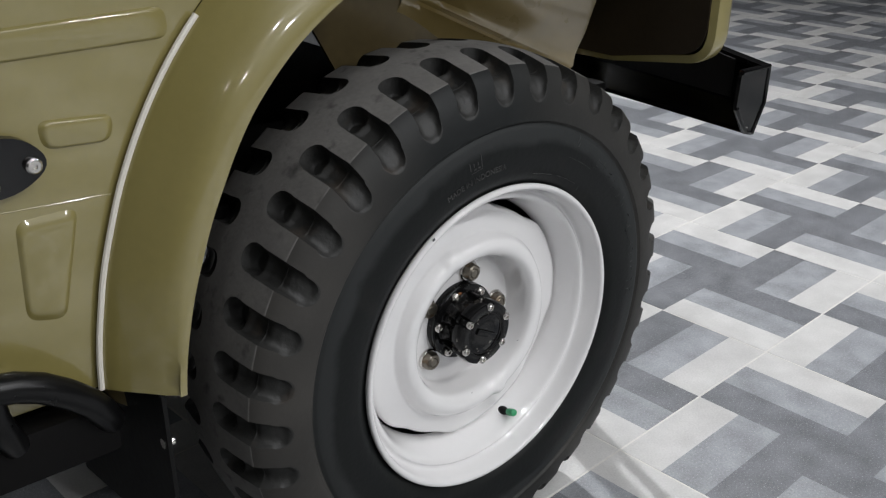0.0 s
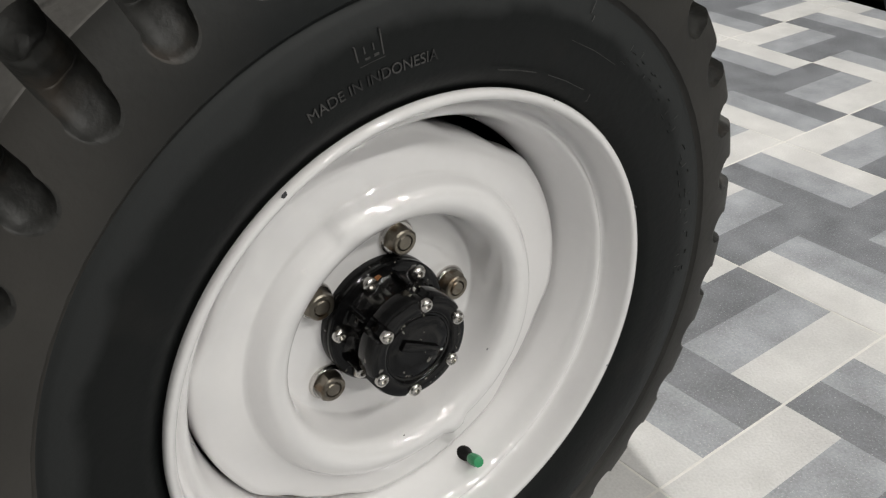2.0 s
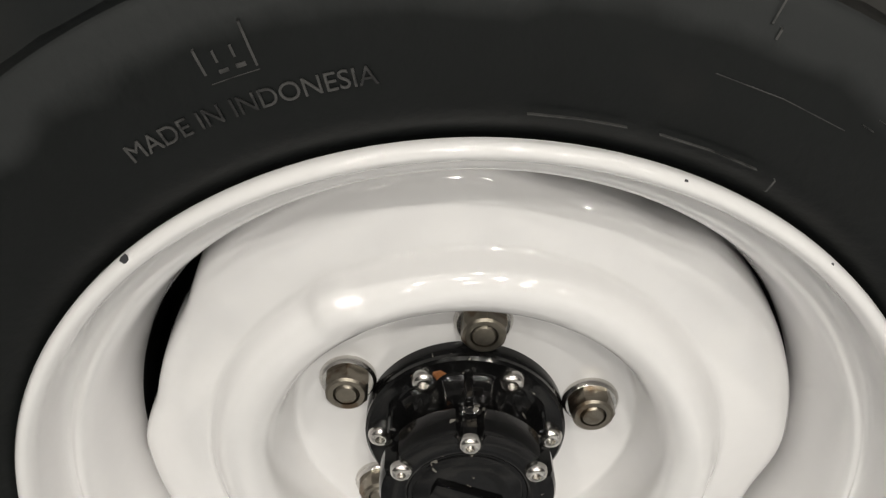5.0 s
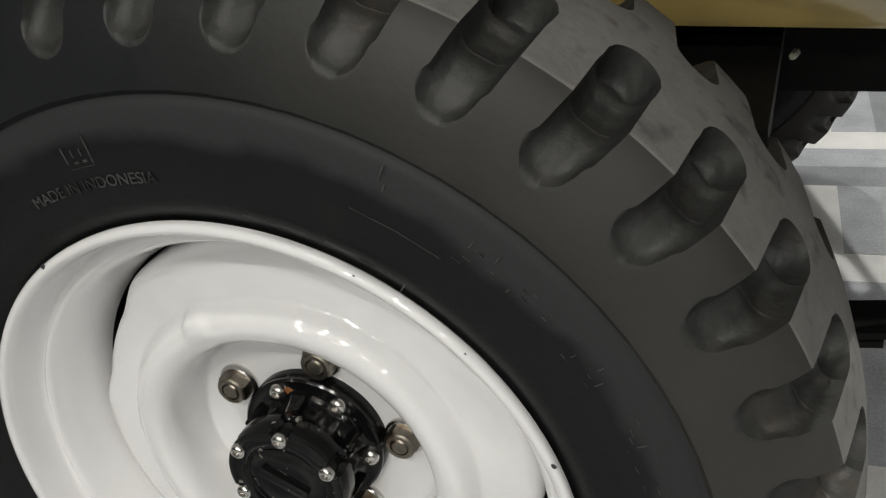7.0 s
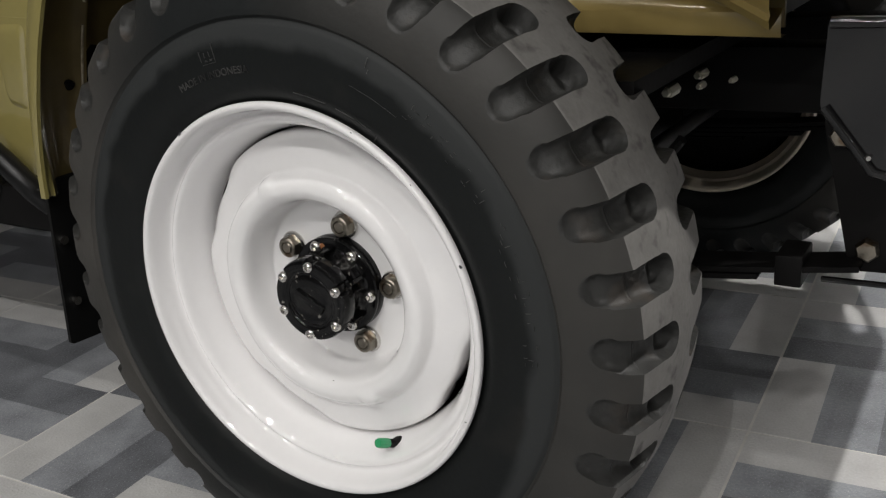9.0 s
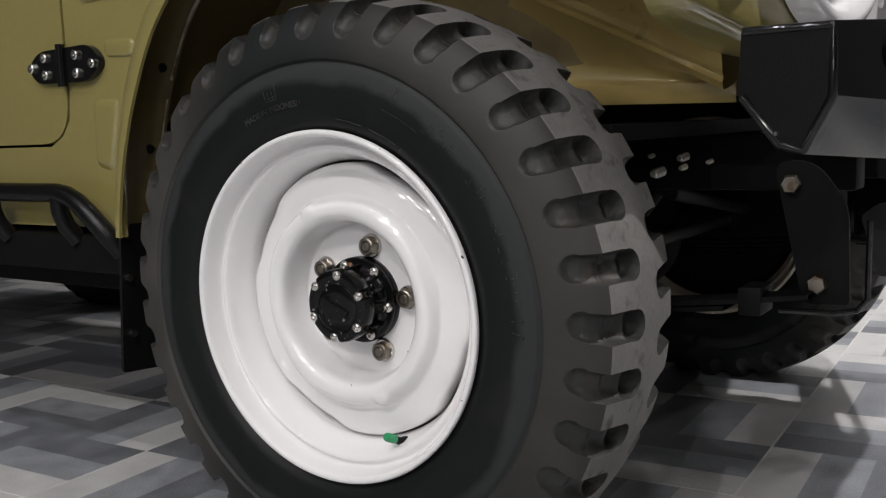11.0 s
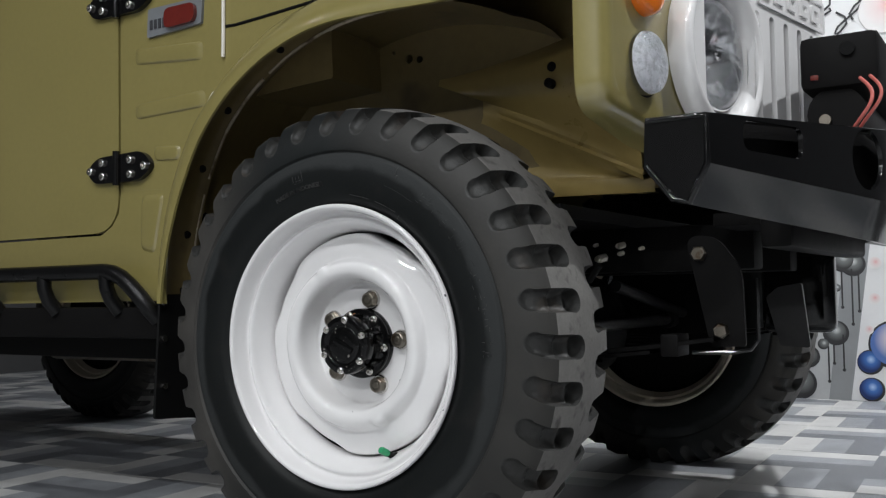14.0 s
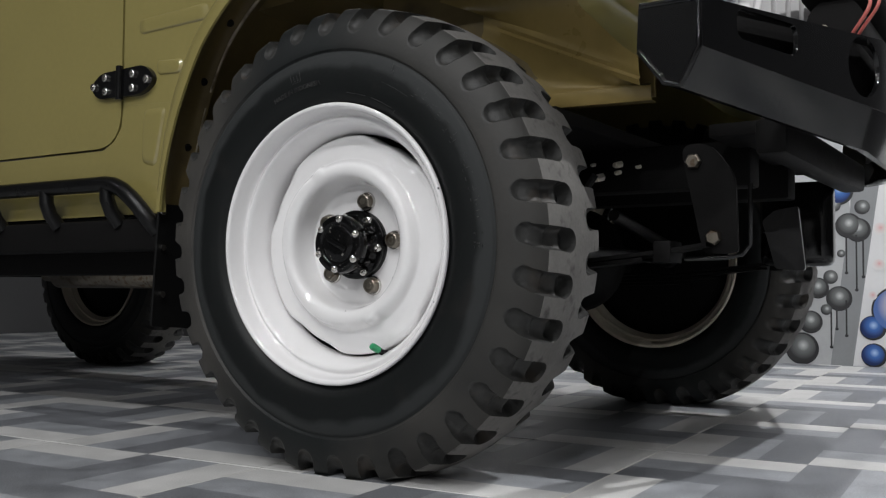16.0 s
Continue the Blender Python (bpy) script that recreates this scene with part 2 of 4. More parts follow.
def box(bm, lo, hi, bevel=0.0, turn=None, seg=2):
    c = [(a + b) / 2 for a, b in zip(lo, hi)]
    s = [abs(b - a) for a, b in zip(lo, hi)]
    m = Matrix.Translation(c) @ (turn or Matrix()) @ Matrix.Diagonal((*s, 1))
    made = bmesh.ops.create_cube(bm, size=1, matrix=m)["verts"]
    if bevel:
        edges = {e for v in made for e in v.link_edges}
        bmesh.ops.bevel(bm, geom=list(edges), offset=bevel, segments=seg, profile=0.6, affect="EDGES")
    return bm


def tube(bm, points, r, n=14, caps=True):
    """A round bar along a line of points."""
    pts = [Vector(p) for p in points]
    rings, up = [], None
    for i, p in enumerate(pts):
        d = (pts[min(i + 1, len(pts) - 1)] - pts[max(i - 1, 0)]).normalized()
        side = (up or (Vector((0, 0, 1)) if abs(d.z) < 0.9 else Vector((1, 0, 0)))).cross(d).normalized()
        up = d.cross(side).normalized()
        rr = r[i] if isinstance(r, (list, tuple)) else r
        rings.append([bm.verts.new(p + rr * (math.cos(2 * math.pi * k / n) * side + math.sin(2 * math.pi * k / n) * up)) for k in range(n)])
    for a, b in zip(rings, rings[1:]):
        for k in range(n):
            bm.faces.new((a[k], a[(k + 1) % n], b[(k + 1) % n], b[k]))
    if caps:
        bm.faces.new(rings[0])
        bm.faces.new(rings[-1])
    return bm


def rounded(points, radius, seg=6):
    """Round the corners of a 2D polygon."""
    out = []
    k = len(points)
    for i in range(k):
        p, a, b = Vector(points[i]), Vector(points[i - 1]), Vector(points[(i + 1) % k])
        r = radius[i] if isinstance(radius, (list, tuple)) else radius
        u, v = (a - p), (b - p)
        r = min(r, u.length * 0.49, v.length * 0.49)
        u.normalize()
        v.normalize()
        if r <= 0:
            out.append(tuple(p))
            continue
        s, e = p + u * r, p + v * r
        for j in range(seg + 1):
            t = j / seg
            out.append(tuple((1 - t) ** 2 * s + 2 * t * (1 - t) * p + t * t * e))
    return out


def circle(cx, cy, r, n=24):
    return [(cx + r * math.cos(2 * math.pi * k / n), cy + r * math.sin(2 * math.pi * k / n)) for k in range(n)]


def sheet(bm, outer, holes, place, thick):
    """A plate cut to a 2D outline with holes; place(u, v, w) gives the point, w runs from 0 to thick."""
    loops = []
    for loop in (outer, *holes):
        vs = [bm.verts.new(place(u, v, 0)) for u, v in loop]
        es = [bm.edges.new((vs[i], vs[(i + 1) % len(vs)])) for i in range(len(vs))]
        loops.append((vs, es, loop))
    made = bmesh.ops.triangle_fill(bm, use_beauty=True, use_dissolve=False, edges=[e for _, es, _ in loops for e in es])
    faces = [f for f in made["geom"] if isinstance(f, bmesh.types.BMFace)]
    back, table = [], {}
    for vs, _, loop in loops:
        for v, (a, b) in zip(vs, loop):
            table[v] = bm.verts.new(place(a, b, thick))
    for f in faces:
        bm.faces.new([table[v] for v in reversed(f.verts)])
    for vs, _, _ in loops:
        for i in range(len(vs)):
            a, b = vs[i], vs[(i + 1) % len(vs)]
            bm.faces.new((a, b, table[b], table[a]))
    return bm


def side(y0):
    """Place a plate in the car's side plane: u along x, v up, w into the car."""
    return lambda u, v, w: (u, y0 + w, v)


def front(x0):
    """Place a plate across the car: u along y, v up, w towards the back."""
    return lambda u, v, w: (x0 - w, u, v)


def strip(bm, rows, close=False):
    """Join rows of points into a skin."""
    vs = [[bm.verts.new(p) for p in row] for row in rows]
    for a, b in zip(vs, vs[1:]):
        for i in range(len(a) - (0 if close else 1)):
            bm.faces.new((a[i], a[(i + 1) % len(a)], b[(i + 1) % len(a)], b[i]))
    return vs


def smoothstep(a, b, x):
    t = min(1, max(0, (x - a) / (b - a)))
    return t * t * (3 - 2 * t)


def curve_at(table, x):
    """Piecewise smooth lookup in a table of (x, values...)."""
    if x <= table[0][0]:
        return table[0][1:]
    for p, q in zip(table, table[1:]):
        if x <= q[0]:
            t = (x - p[0]) / (q[0] - p[0])
            return tuple(a + (b - a) * t for a, b in zip(p[1:], q[1:]))
    return table[-1][1:]


# ---------------------------------------------------------------- the room
GRID = (0.352, -0.034, 0.5, 2.55)  # a tile's corner, its side and its turn in degrees
X0, X1, Y0, Y1 = -4.4, 6.6, -6.6, 2.74


def room():
    bm = bmesh.new()
    box(bm, (X0 - 0.2, Y0 - 0.2, -0.15), (X1 + 0.2, Y1 + 0.2, -0.0007))
    floor = tagged(link("floor", bm, GROUT, smooth=0), "grey tiled garage floor with pale grout", "floor", kind="structure")
    bm = bmesh.new()
    box(bm, (X0 - 0.2, Y0 - 0.2, CEILING), (X1 + 0.2, Y1 + 0.2, CEILING + 0.15))
    tagged(link("ceiling", bm, DARKCEILING, smooth=0), "plain dark grey garage ceiling", "ceiling", kind="structure")
    for name, lo, hi in (("wall_north", (X0 - 0.2, Y1, -0.02), (X1 + 0.2, Y1 + 0.2, CEILING)),
                         ("wall_south", (X0 - 0.2, Y0 - 0.2, -0.02), (X1 + 0.2, Y0, CEILING)),
                         ("wall_west", (X0 - 0.2, Y0, -0.02), (X0, Y1, CEILING)),
                         ("wall_east", (X1, Y0, -0.02), (X1 + 0.2, Y1, CEILING))):
        bm = bmesh.new()
        box(bm, lo, hi)
        tagged(link(name, bm, BOUNCE_WALL if name == "wall_south" else DARKWALL, smooth=0), {"wall_north": "dark grey wall with a white mural of painted spheres", "wall_south": "unseen mid grey wall, lightened to bounce light"}.get(name, "plain dark grey garage wall"), "wall", kind="structure")
    return floor


def ceiling_lamp(x, y, power):
    lamp = tagged(new("ceiling_light"), "small round recessed ceiling downlight, switched on", "ceiling light", group="ceiling downlights")
    lamp.location = (x, y, CEILING)
    bm = bmesh.new()
    lathe(bm, [(0.06, -0.012), (0.075, -0.012), (0.08, -0.006), (0.08, 0.0)], 32)
    ring = part("frame", bm, WHITE, lamp)
    ring.matrix_basis = pose(0, 0, 0, 90)
    light = bpy.data.lights.new("downlight", "AREA")
    light.shape, light.size, light.energy, light.color = "DISK", 0.055, 26.0 * power, (0.955, 0.99, 1.03)
    o = new("lamp_face", light)
    o.parent = lamp
    o.location = (0, 0, -0.014)


def floor_tiles(floor):
    """Pinwheel printed tiles, each with four squares of three planks."""
    side_len = GRID[2]
    u, gap, s = side_len / 6, 0.0021, -0.004
    bm = bmesh.new()
    cuts = [gap] + [k * u for k in range(1, 6)] + [side_len - gap]

    def shade(i, j):
        # i, j: cell 0..5; the outer planks are light and the inner ones dark
        if j < 3:
            return i if i < 3 else j
        return 5 - j if i < 3 else 5 - i

    vs = [[bm.verts.new((x, y, 0)) for y in cuts] for x in cuts]
    for i in range(6):
        for j in range(6):
            f = bm.faces.new((vs[i][j], vs[i + 1][j], vs[i + 1][j + 1], vs[i][j + 1]))
            f.material_index = shade(i, j)
    bmesh.ops.dissolve_limit(bm, angle_limit=0.01, verts=bm.verts, edges=bm.edges, delimit={"MATERIAL"})
    rim = [e for e in bm.edges if e.is_boundary]
    ext = bmesh.ops.extrude_edge_only(bm, edges=rim)["geom"]
    for v in (g for g in ext if isinstance(g, bmesh.types.BMVert)):
        v.co.z = s
        v.co.x += math.copysign(0.0012, v.co.x - side_len / 2)
        v.co.y += math.copysign(0.0012, v.co.y - side_len / 2)
    first = link("tile", bm, [TILE_L, TILE_M, TILE_D], floor, smooth=0)
    base = pose(GRID[0], GRID[1], 0, 0, 0, GRID[3])
    first.matrix_basis = base
    rest = bmesh.new()
    for i in range(-10, 13):
        for j in range(-14, 6):
            p = base @ Vector((side_len * (i + 0.5), side_len * (j + 0.5), 0))
            if (i, j) == (0, 0) or not (X0 - 0.2 < p.x < X1 + 0.2 and Y0 - 0.2 < p.y < Y1 + 0.2):
                continue
            if p.y > -3.7:
                again(first, base @ pose(side_len * i, side_len * j, 0))
            else:
                known = len(rest.verts)
                rest.from_mesh(first.data)
                rest.verts.ensure_lookup_table()
                bmesh.ops.transform(rest, matrix=base @ pose(side_len * i, side_len * j, 0), verts=rest.verts[known:])
    tagged(link("tiles", rest, [TILE_L, TILE_M, TILE_D], floor, smooth=0), kind="stuff")


def ball_paint(name, light, mid, dark):
    """Paint of a shaded ball on the wall: a light spot that fades to a dark rim."""
    m = material(name, mid, 0.6)
    nt = m.node_tree
    tc = nt.nodes.new("ShaderNodeTexCoord")
    off = nt.nodes.new("ShaderNodeVectorMath")
    off.operation = "SUBTRACT"
    off.inputs[1].default_value = (0.15, 0, 0.2)
    ln = nt.nodes.new("ShaderNodeVectorMath")
    ln.operation = "LENGTH"
    ramp = nt.nodes.new("ShaderNodeValToRGB")
    ramp.color_ramp.elements[0].color = (*light, 1)
    ramp.color_ramp.elements[1].color = (*dark, 1)
    ramp.color_ramp.elements[1].position = 1.0
    e = ramp.color_ramp.elements.new(0.42)
    e.color = (*mid, 1)
    nt.links.new(tc.outputs["Object"], off.inputs[0])
    nt.links.new(off.outputs[0], ln.inputs[0])
    nt.links.new(ln.outputs["Value"], ramp.inputs[0])
    nt.links.new(ramp.outputs[0], nt.nodes["Principled BSDF"].inputs["Base Color"])
    return m


def mural():
    wall = bpy.data.objects["wall_north"]
    grey = ball_paint("grey_ball_paint", (0.62, 0.63, 0.63), (0.17, 0.18, 0.18), (0.035, 0.035, 0.037))
    blue = ball_paint("blue_ball_paint", (0.45, 0.62, 0.85), (0.05, 0.16, 0.48), (0.01, 0.03, 0.13))
    pale = ball_paint("pale_ball_paint", (0.80, 0.62, 0.62), (0.62, 0.55, 0.62), (0.08, 0.16, 0.42))
    rose = ball_paint("rose_ball_paint", (0.74, 0.42, 0.42), (0.75, 0.62, 0.62), (0.76, 0.74, 0.74))

    def flat(name, poly, mat, depth):
        bm = bmesh.new()
        sheet(bm, poly, [], lambda u, v, w: (u, Y1 - depth + w, v), depth - 0.0004)
        part(name, bm, mat, wall, smooth=0)

    flat("white_ground", [(-1.6, 0.0), (1.5, 0.0), (1.5, 2.2), (-1.6, 2.2)], PLASTER, 0.0005)
    flat("painted_band", [(0.186, 0.0), (0.266, 0.0), (0.352, 0.60), (0.45, 1.25), (0.30, 1.25), (0.262, 0.60)], GREYPAINT, 0.0012)
    flat("painted_band", [(-0.9, 0.0), (0.186, 0.0), (0.262, 0.60), (0.20, 1.2), (-0.9, 1.0)], material("pale_grey_mural_paint", (0.47, 0.48, 0.49), 0.6, 0.0, 0.18, 4, 60), 0.0008)
    bm = bmesh.new()
    lathe(bm, [(1.0, 0.0), (0.98, -0.012), (0.0005, -0.012)], 40)
    first = None
    rim_bm = bmesh.new()
    lathe(rim_bm, [(1.14, 0.0), (1.12, -0.006), (0.0005, -0.006)], 40)
    balls = [(0.251, 0.538, 0.042, grey), (0.218, 0.670, 0.046, blue), (0.202, 0.617, 0.027, grey), (0.305, 0.605, 0.028, grey), (0.138, 0.298, 0.036, grey), (0.189, 0.339, 0.027, grey),
             (0.215, 0.258, 0.042, grey), (0.172, 0.213, 0.021, grey), (0.110, 0.166, 0.039, grey), (0.077, 0.062, 0.055, grey), (0.337, 0.045, 0.040, blue), (0.334, 0.148, 0.041, blue),
             (0.228, 0.429, 0.015, grey), (0.420, 0.215, 0.080, pale), (0.337, 0.268, 0.017, rose), (0.360, 0.385, 0.022, rose), (0.366, 0.520, 0.024, rose), (0.285, 0.520, 0.040, grey),
             (0.000, 0.235, 0.045, grey), (-0.080, 0.120, 0.055, grey), (-0.060, 0.380, 0.040, grey), (0.470, 0.08, 0.045, blue), (0.43, 1.48, 0.09, rose), (0.60, 1.30, 0.10, rose), (0.45, 0.66, 0.05, blue)]
    meshes = {}
    for x, z, r, mat in balls:
        key = mat.name
        if key not in meshes:
            b2 = bm.copy()
            meshes[key] = part("painted_ball", b2, mat, wall, smooth=0)
            o = meshes[key]
        else:
            o = again(meshes[key], Matrix())
        o.matrix_basis = Matrix.Translation((x, Y1 - 0.002, z)) @ Matrix.Scale(r, 4)
        if r > 0.03 and mat is not rose:
            if first is None:
                first = o2 = part("painted_outline", rim_bm.copy(), SOOT, wall, smooth=0)
            else:
                o2 = again(first, Matrix())
            o2.matrix_basis = Matrix.Translation((x + 0.004, Y1 - 0.0015, z - 0.002)) @ Matrix.Scale(r, 4)
    bm.free()
    rim_bm.free()
    for x, z0, z1 in ((0.247, 0.500, 0.355), (0.283, 0.500, 0.290), (0.307, 0.490, 0.340), (0.190, 0.205, 0.070), (0.210, 0.220, 0.140), (0.245, 0.250, 0.115), (0.020, 0.20, 0.08)):
        poly = [(x - 0.003, z0), (x - 0.003, z1 + 0.004)] + [(x + 0.0065 * math.cos(t), z1 + 0.0065 * math.sin(t)) for t in [math.radians(150 + 24 * k) for k in range(11)]] + [(x + 0.003, z1 + 0.004), (x + 0.003, z0)]
        flat("painted_drip", poly, SOOT, 0.0026)
    rnd = random.Random(5)
    for k in range(7):
        bm = bmesh.new()
        x, z = 0.14 + 0.055 * k, 1.44 + 0.06 * math.sin(k * 2.1)
        tube(bm, [(x + 0.05 * math.sin(a * 2 + k), Y1 - 0.0022, z + 0.05 * math.cos(a + k) + 0.02 * a) for a in [q * 0.4 for q in range(10)]], 0.0048, 6)
        for v in bm.verts:
            v.co.y = Y1 - 0.0026 + (v.co.y - Y1 + 0.0022) * 0.08
        part("painted_scrawl", bm, SOOT, wall, smooth=0)


# ---------------------------------------------------------------- the wheel
LUGS, PHASE = 36, 59.5
TYRE = [(0.204, -0.030), (0.208, -0.050), (0.2115, -0.060), (0.2205, -0.0658), (0.226, -0.0705), (0.234, -0.0733), (0.246, -0.0750), (0.258, -0.0755),
        (0.270, -0.0746), (0.280, -0.0731), (0.2865, -0.0717), (0.2900, -0.0704), (0.2916, -0.0686), (0.2928, -0.0682), (0.2944, -0.0690), (0.2962, -0.0715), (0.299, -0.0719)]


MID = 0.0365  # the tyre's middle


def tyre_profile(fine):
    """(radius, y) over the whole section, and the rows at which the shoulder and the tread begin."""
    half = list(TYRE)
    for k in range(1, 29):
        a = k / 28
        half.append((0.299 + 0.0622 * math.sin(a * 1.2) / math.sin(1.2), -0.0719 + 0.0269 * a ** 1.6))
    corner = len(half) - 1
    r0, y0 = half[-1]
    y0 += 0.0008
    half.append((r0 + 0.0008, y0))
    y = y0
    while y < MID - 1e-6:
        y = min(MID, y + ((0.0016 if fine else 0.004) if y < 0.034 else 0.006))
        t = (y - y0) / (MID - y0)
        half.append((r0 + 0.0008 + 0.0095 * math.sin(t * math.pi / 2), y))
    inner = half[:-1] if fine else half[:16] + half[16:corner:3] + half[corner:-1]
    if fine:
        inner = [p for k, p in enumerate(half[:-1]) if k < 16 or k == corner or k % 3 == 0]
    else:
        half = half[:16] + half[16:corner:3] + half[corner:]
        corner = next(k for k, p in enumerate(half) if p == (r0, y0 - 0.0008))
    return half + [(r, 2 * MID - y) for r, y in reversed(inner)], corner


# depth of a tread slot along its length
SLOT = [(0.0, 0.0), (0.04, 0.0046), (0.10, 0.0070), (0.20, 0.0090), (0.31, 0.0125), (0.405, 0.0170), (0.56, 0.0172), (0.66, 0.0150), (0.715, 0.0118), (0.735, 0.0112), (0.752, 0.0120), (0.780, 0.0195), (0.84, 0.0225), (1.0, 0.0225)]


def wheel(parent, at, fine=True):
    # rim, with its rolled lip, bead seat and drop centre
    bm = bmesh.new()
    inside = [(0.2150, -0.0650), (0.2155, -0.0690), (0.2140, -0.0716), (0.2114, -0.0722), (0.2090, -0.0712), (0.2073, -0.0690), (0.2062, -0.0645), (0.2053, -0.0592),
              (0.2043, -0.0542), (0.2032, -0.0494), (0.2018, -0.0456), (0.2001, -0.0435), (0.1984, -0.0432), (0.1968, -0.0443), (0.1953, -0.0461), (0.1936, -0.0471), (0.1916, -0.0466), (0.1894, -0.0442), (0.1871, -0.0400), (0.1848, -0.0345), (0.1828, -0.0280), (0.1801, -0.0200), (0.1780, -0.0120), (0.1762, -0.0040),
              (0.1752, 0.0060), (0.1750, 0.0660), (0.1775, 0.0860), (0.1830, 0.1000), (0.1900, 0.1100), (0.1936, 0.1190), (0.1968, 0.1172), (0.2001, 0.1166), (0.2032, 0.1224), (0.2053, 0.1322), (0.2073, 0.1415),
              (0.2090, 0.1442), (0.2114, 0.1452), (0.2140, 0.1446), (0.2155, 0.1420), (0.2150, 0.1385)]
    outside = [(0.2122, 0.1365), (0.2086, 0.1310), (0.2040, 0.1170), (0.1960, 0.1120), (0.1880, 0.1020), (0.1830, 0.0860), (0.1800, 0.0660), (0.1800, -0.0020), (0.1835, -0.0150), (0.1852, -0.0300), (0.1890, -0.0345), (0.1960, -0.0390), (0.2040, -0.0440), (0.2086, -0.0580), (0.2122, -0.0635)]
    lathe(bm, inside + outside, 160 if fine else 96, closed=True)
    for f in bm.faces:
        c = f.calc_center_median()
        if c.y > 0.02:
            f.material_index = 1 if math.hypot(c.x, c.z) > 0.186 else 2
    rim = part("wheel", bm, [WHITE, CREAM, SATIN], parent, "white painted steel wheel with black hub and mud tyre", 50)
    rim.matrix_basis = at

    # pressed disc with four flattened sides
    GAPS = (62, -28, -118, 152)

    def wave(a, r, y):
        d = math.degrees(a)
        if r > 0.145:
            near = min(abs((d - g + 180) % 360 - 180) for g in GAPS)
            r -= 0.0075 * smoothstep(23, 9, near) * (r - 0.145) / 0.026
        if 0.108 < r < 0.137:
            near = min(abs((d - g + 180) % 360 - 180) + more for g, more in ((114, 0), (-66, 0)))
            w = math.sin(math.pi * (r - 0.108) / 0.029)
            r += 0.0016 * math.cos(math.radians(4 * (d - 62))) * w + 0.0052 * smoothstep(6.5, 2.0, near) * w
            y -= 0.0016 * smoothstep(6.5, 2.0, near) * w
        return r, y

    face = [(0.1738, 0.0200), (0.1737, 0.0080), (0.1732, -0.0030), (0.1722, -0.0088), (0.1698, -0.0122), (0.1640, -0.0142), (0.1550, -0.0161), (0.1450, -0.0180), (0.1372, -0.0192),
            (0.1346, -0.0199), (0.1332, -0.0220), (0.1306, -0.0260), (0.1282, -0.0302), (0.1250, -0.0333), (0.1210, -0.0350), (0.1165, -0.0353), (0.1122, -0.0344), (0.1084, -0.0325),
            (0.1055, -0.0298), (0.1032, -0.0255), (0.1014, -0.0190), (0.0998, -0.0115), (0.0982, -0.0035), (0.0966, 0.0035), (0.0954, 0.0072), (0.0944, 0.0086), (0.0928, 0.0091), (0.0890, 0.0093), (0.0600, 0.0096), (0.0480, 0.0098)]
    back = [(r + (0.004 if r < 0.108 else -0.004 if r > 0.166 else 0), y + 0.004) for r, y in reversed(face)]
    bm = bmesh.new()
    lathe(bm, face + back, 200 if fine else 96, wave, closed=True)
    bm.faces.ensure_lookup_table()
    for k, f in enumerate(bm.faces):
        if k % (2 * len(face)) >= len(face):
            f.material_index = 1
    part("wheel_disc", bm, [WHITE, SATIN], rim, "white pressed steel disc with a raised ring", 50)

    # tyre
    prof, corner = tyre_profile(fine)
    if fine:
        fr = [-0.5, -0.43, -0.36, -0.31, -0.285, -0.265, -0.25, -0.24, -0.231, -0.222, -0.213, -0.204, -0.192, -0.178, -0.162, -0.145, -0.126, -0.105, -0.083, -0.060, -0.038, -0.018, 0.0]
    else:
        fr = [-0.5, -0.38, -0.29, -0.25, -0.22, -0.19, -0.14, -0.07, 0.0]
    fr += [-f for f in reversed(fr[1:-1])]
    run = [0.0]
    for p, q in zip(prof, prof[1:]):
        run.append(run[-1] + math.dist(p, q))
    s_corner, total = run[corner], run[-1]
    s0, s1, w = s_corner - 0.0475, s_corner + 0.064, 0.0150
    normals = []
    for j in range(len(prof)):
        h = 7 if fine else 3
        p, q = prof[max(j - h, 0)], prof[min(j + h, len(prof) - 1)]
        ln = math.dist(p, q)
        normals.append(((q[1] - p[1]) / ln, -(q[0] - p[0]) / ln))
    pitch = 2 * math.pi / LUGS
    section = [(run[j], *prof[j], *normals[j]) for j in range(len(prof))]
    half_pitch = pitch * 0.338 / 2

    def warp(ss, u):
        """Bend the rows near a slot's ends so that they follow its round ends."""
        u = abs(u)
        q = w - math.sqrt(w * w - u * u) if u < w else w * max(0, 1 - (u - w) / (half_pitch - w))
        return ss - q * (1 - smoothstep(0.004, 0.034, abs(ss - s1))) + q * (1 - smoothstep(0.002, 0.028, abs(ss - s0)))

    sector = []
    for f in fr:
        ring = []
        for j in range(len(prof)):
            outer = run[j] <= total / 2
            ff = f if outer else ((f + 1.0) % 1.0) - 0.5
            ss = run[j] if outer else total - run[j]
            r, y, d = *prof[j], 0
            if s0 - 0.036 < ss < s1 + 0.036:
                u = ff * pitch * 0.338
                s2 = warp(ss, u)
                r, y, nr, ny = curve_at(section, s2 if outer else total - s2) if s2 != ss else (*prof[j], *normals[j])
                along = max(0, s0 + w - s2, s2 - (s1 - w))
                gap = math.hypot(u, along) - w
                if gap < 0:
                    soft = 0.0105 if s2 < s1 - 1.3 * w else 0.0055
                    if s2 < s0 + w:
                        soft = 0.0075
                    t = min(1, -gap / soft)
                    d = math.sqrt(1 - (1 - t) ** 2)
                    deep = d * curve_at(SLOT, (ss - s0) / (s1 - s0))[0]
                    r, y = r - nr * deep, y - ny * deep
            ring.append((r, y, d))
        sector.append(ring)
    n, k, low = LUGS * len(fr), len(prof), -0.3555
    verts, faces, kinds = [], [], []
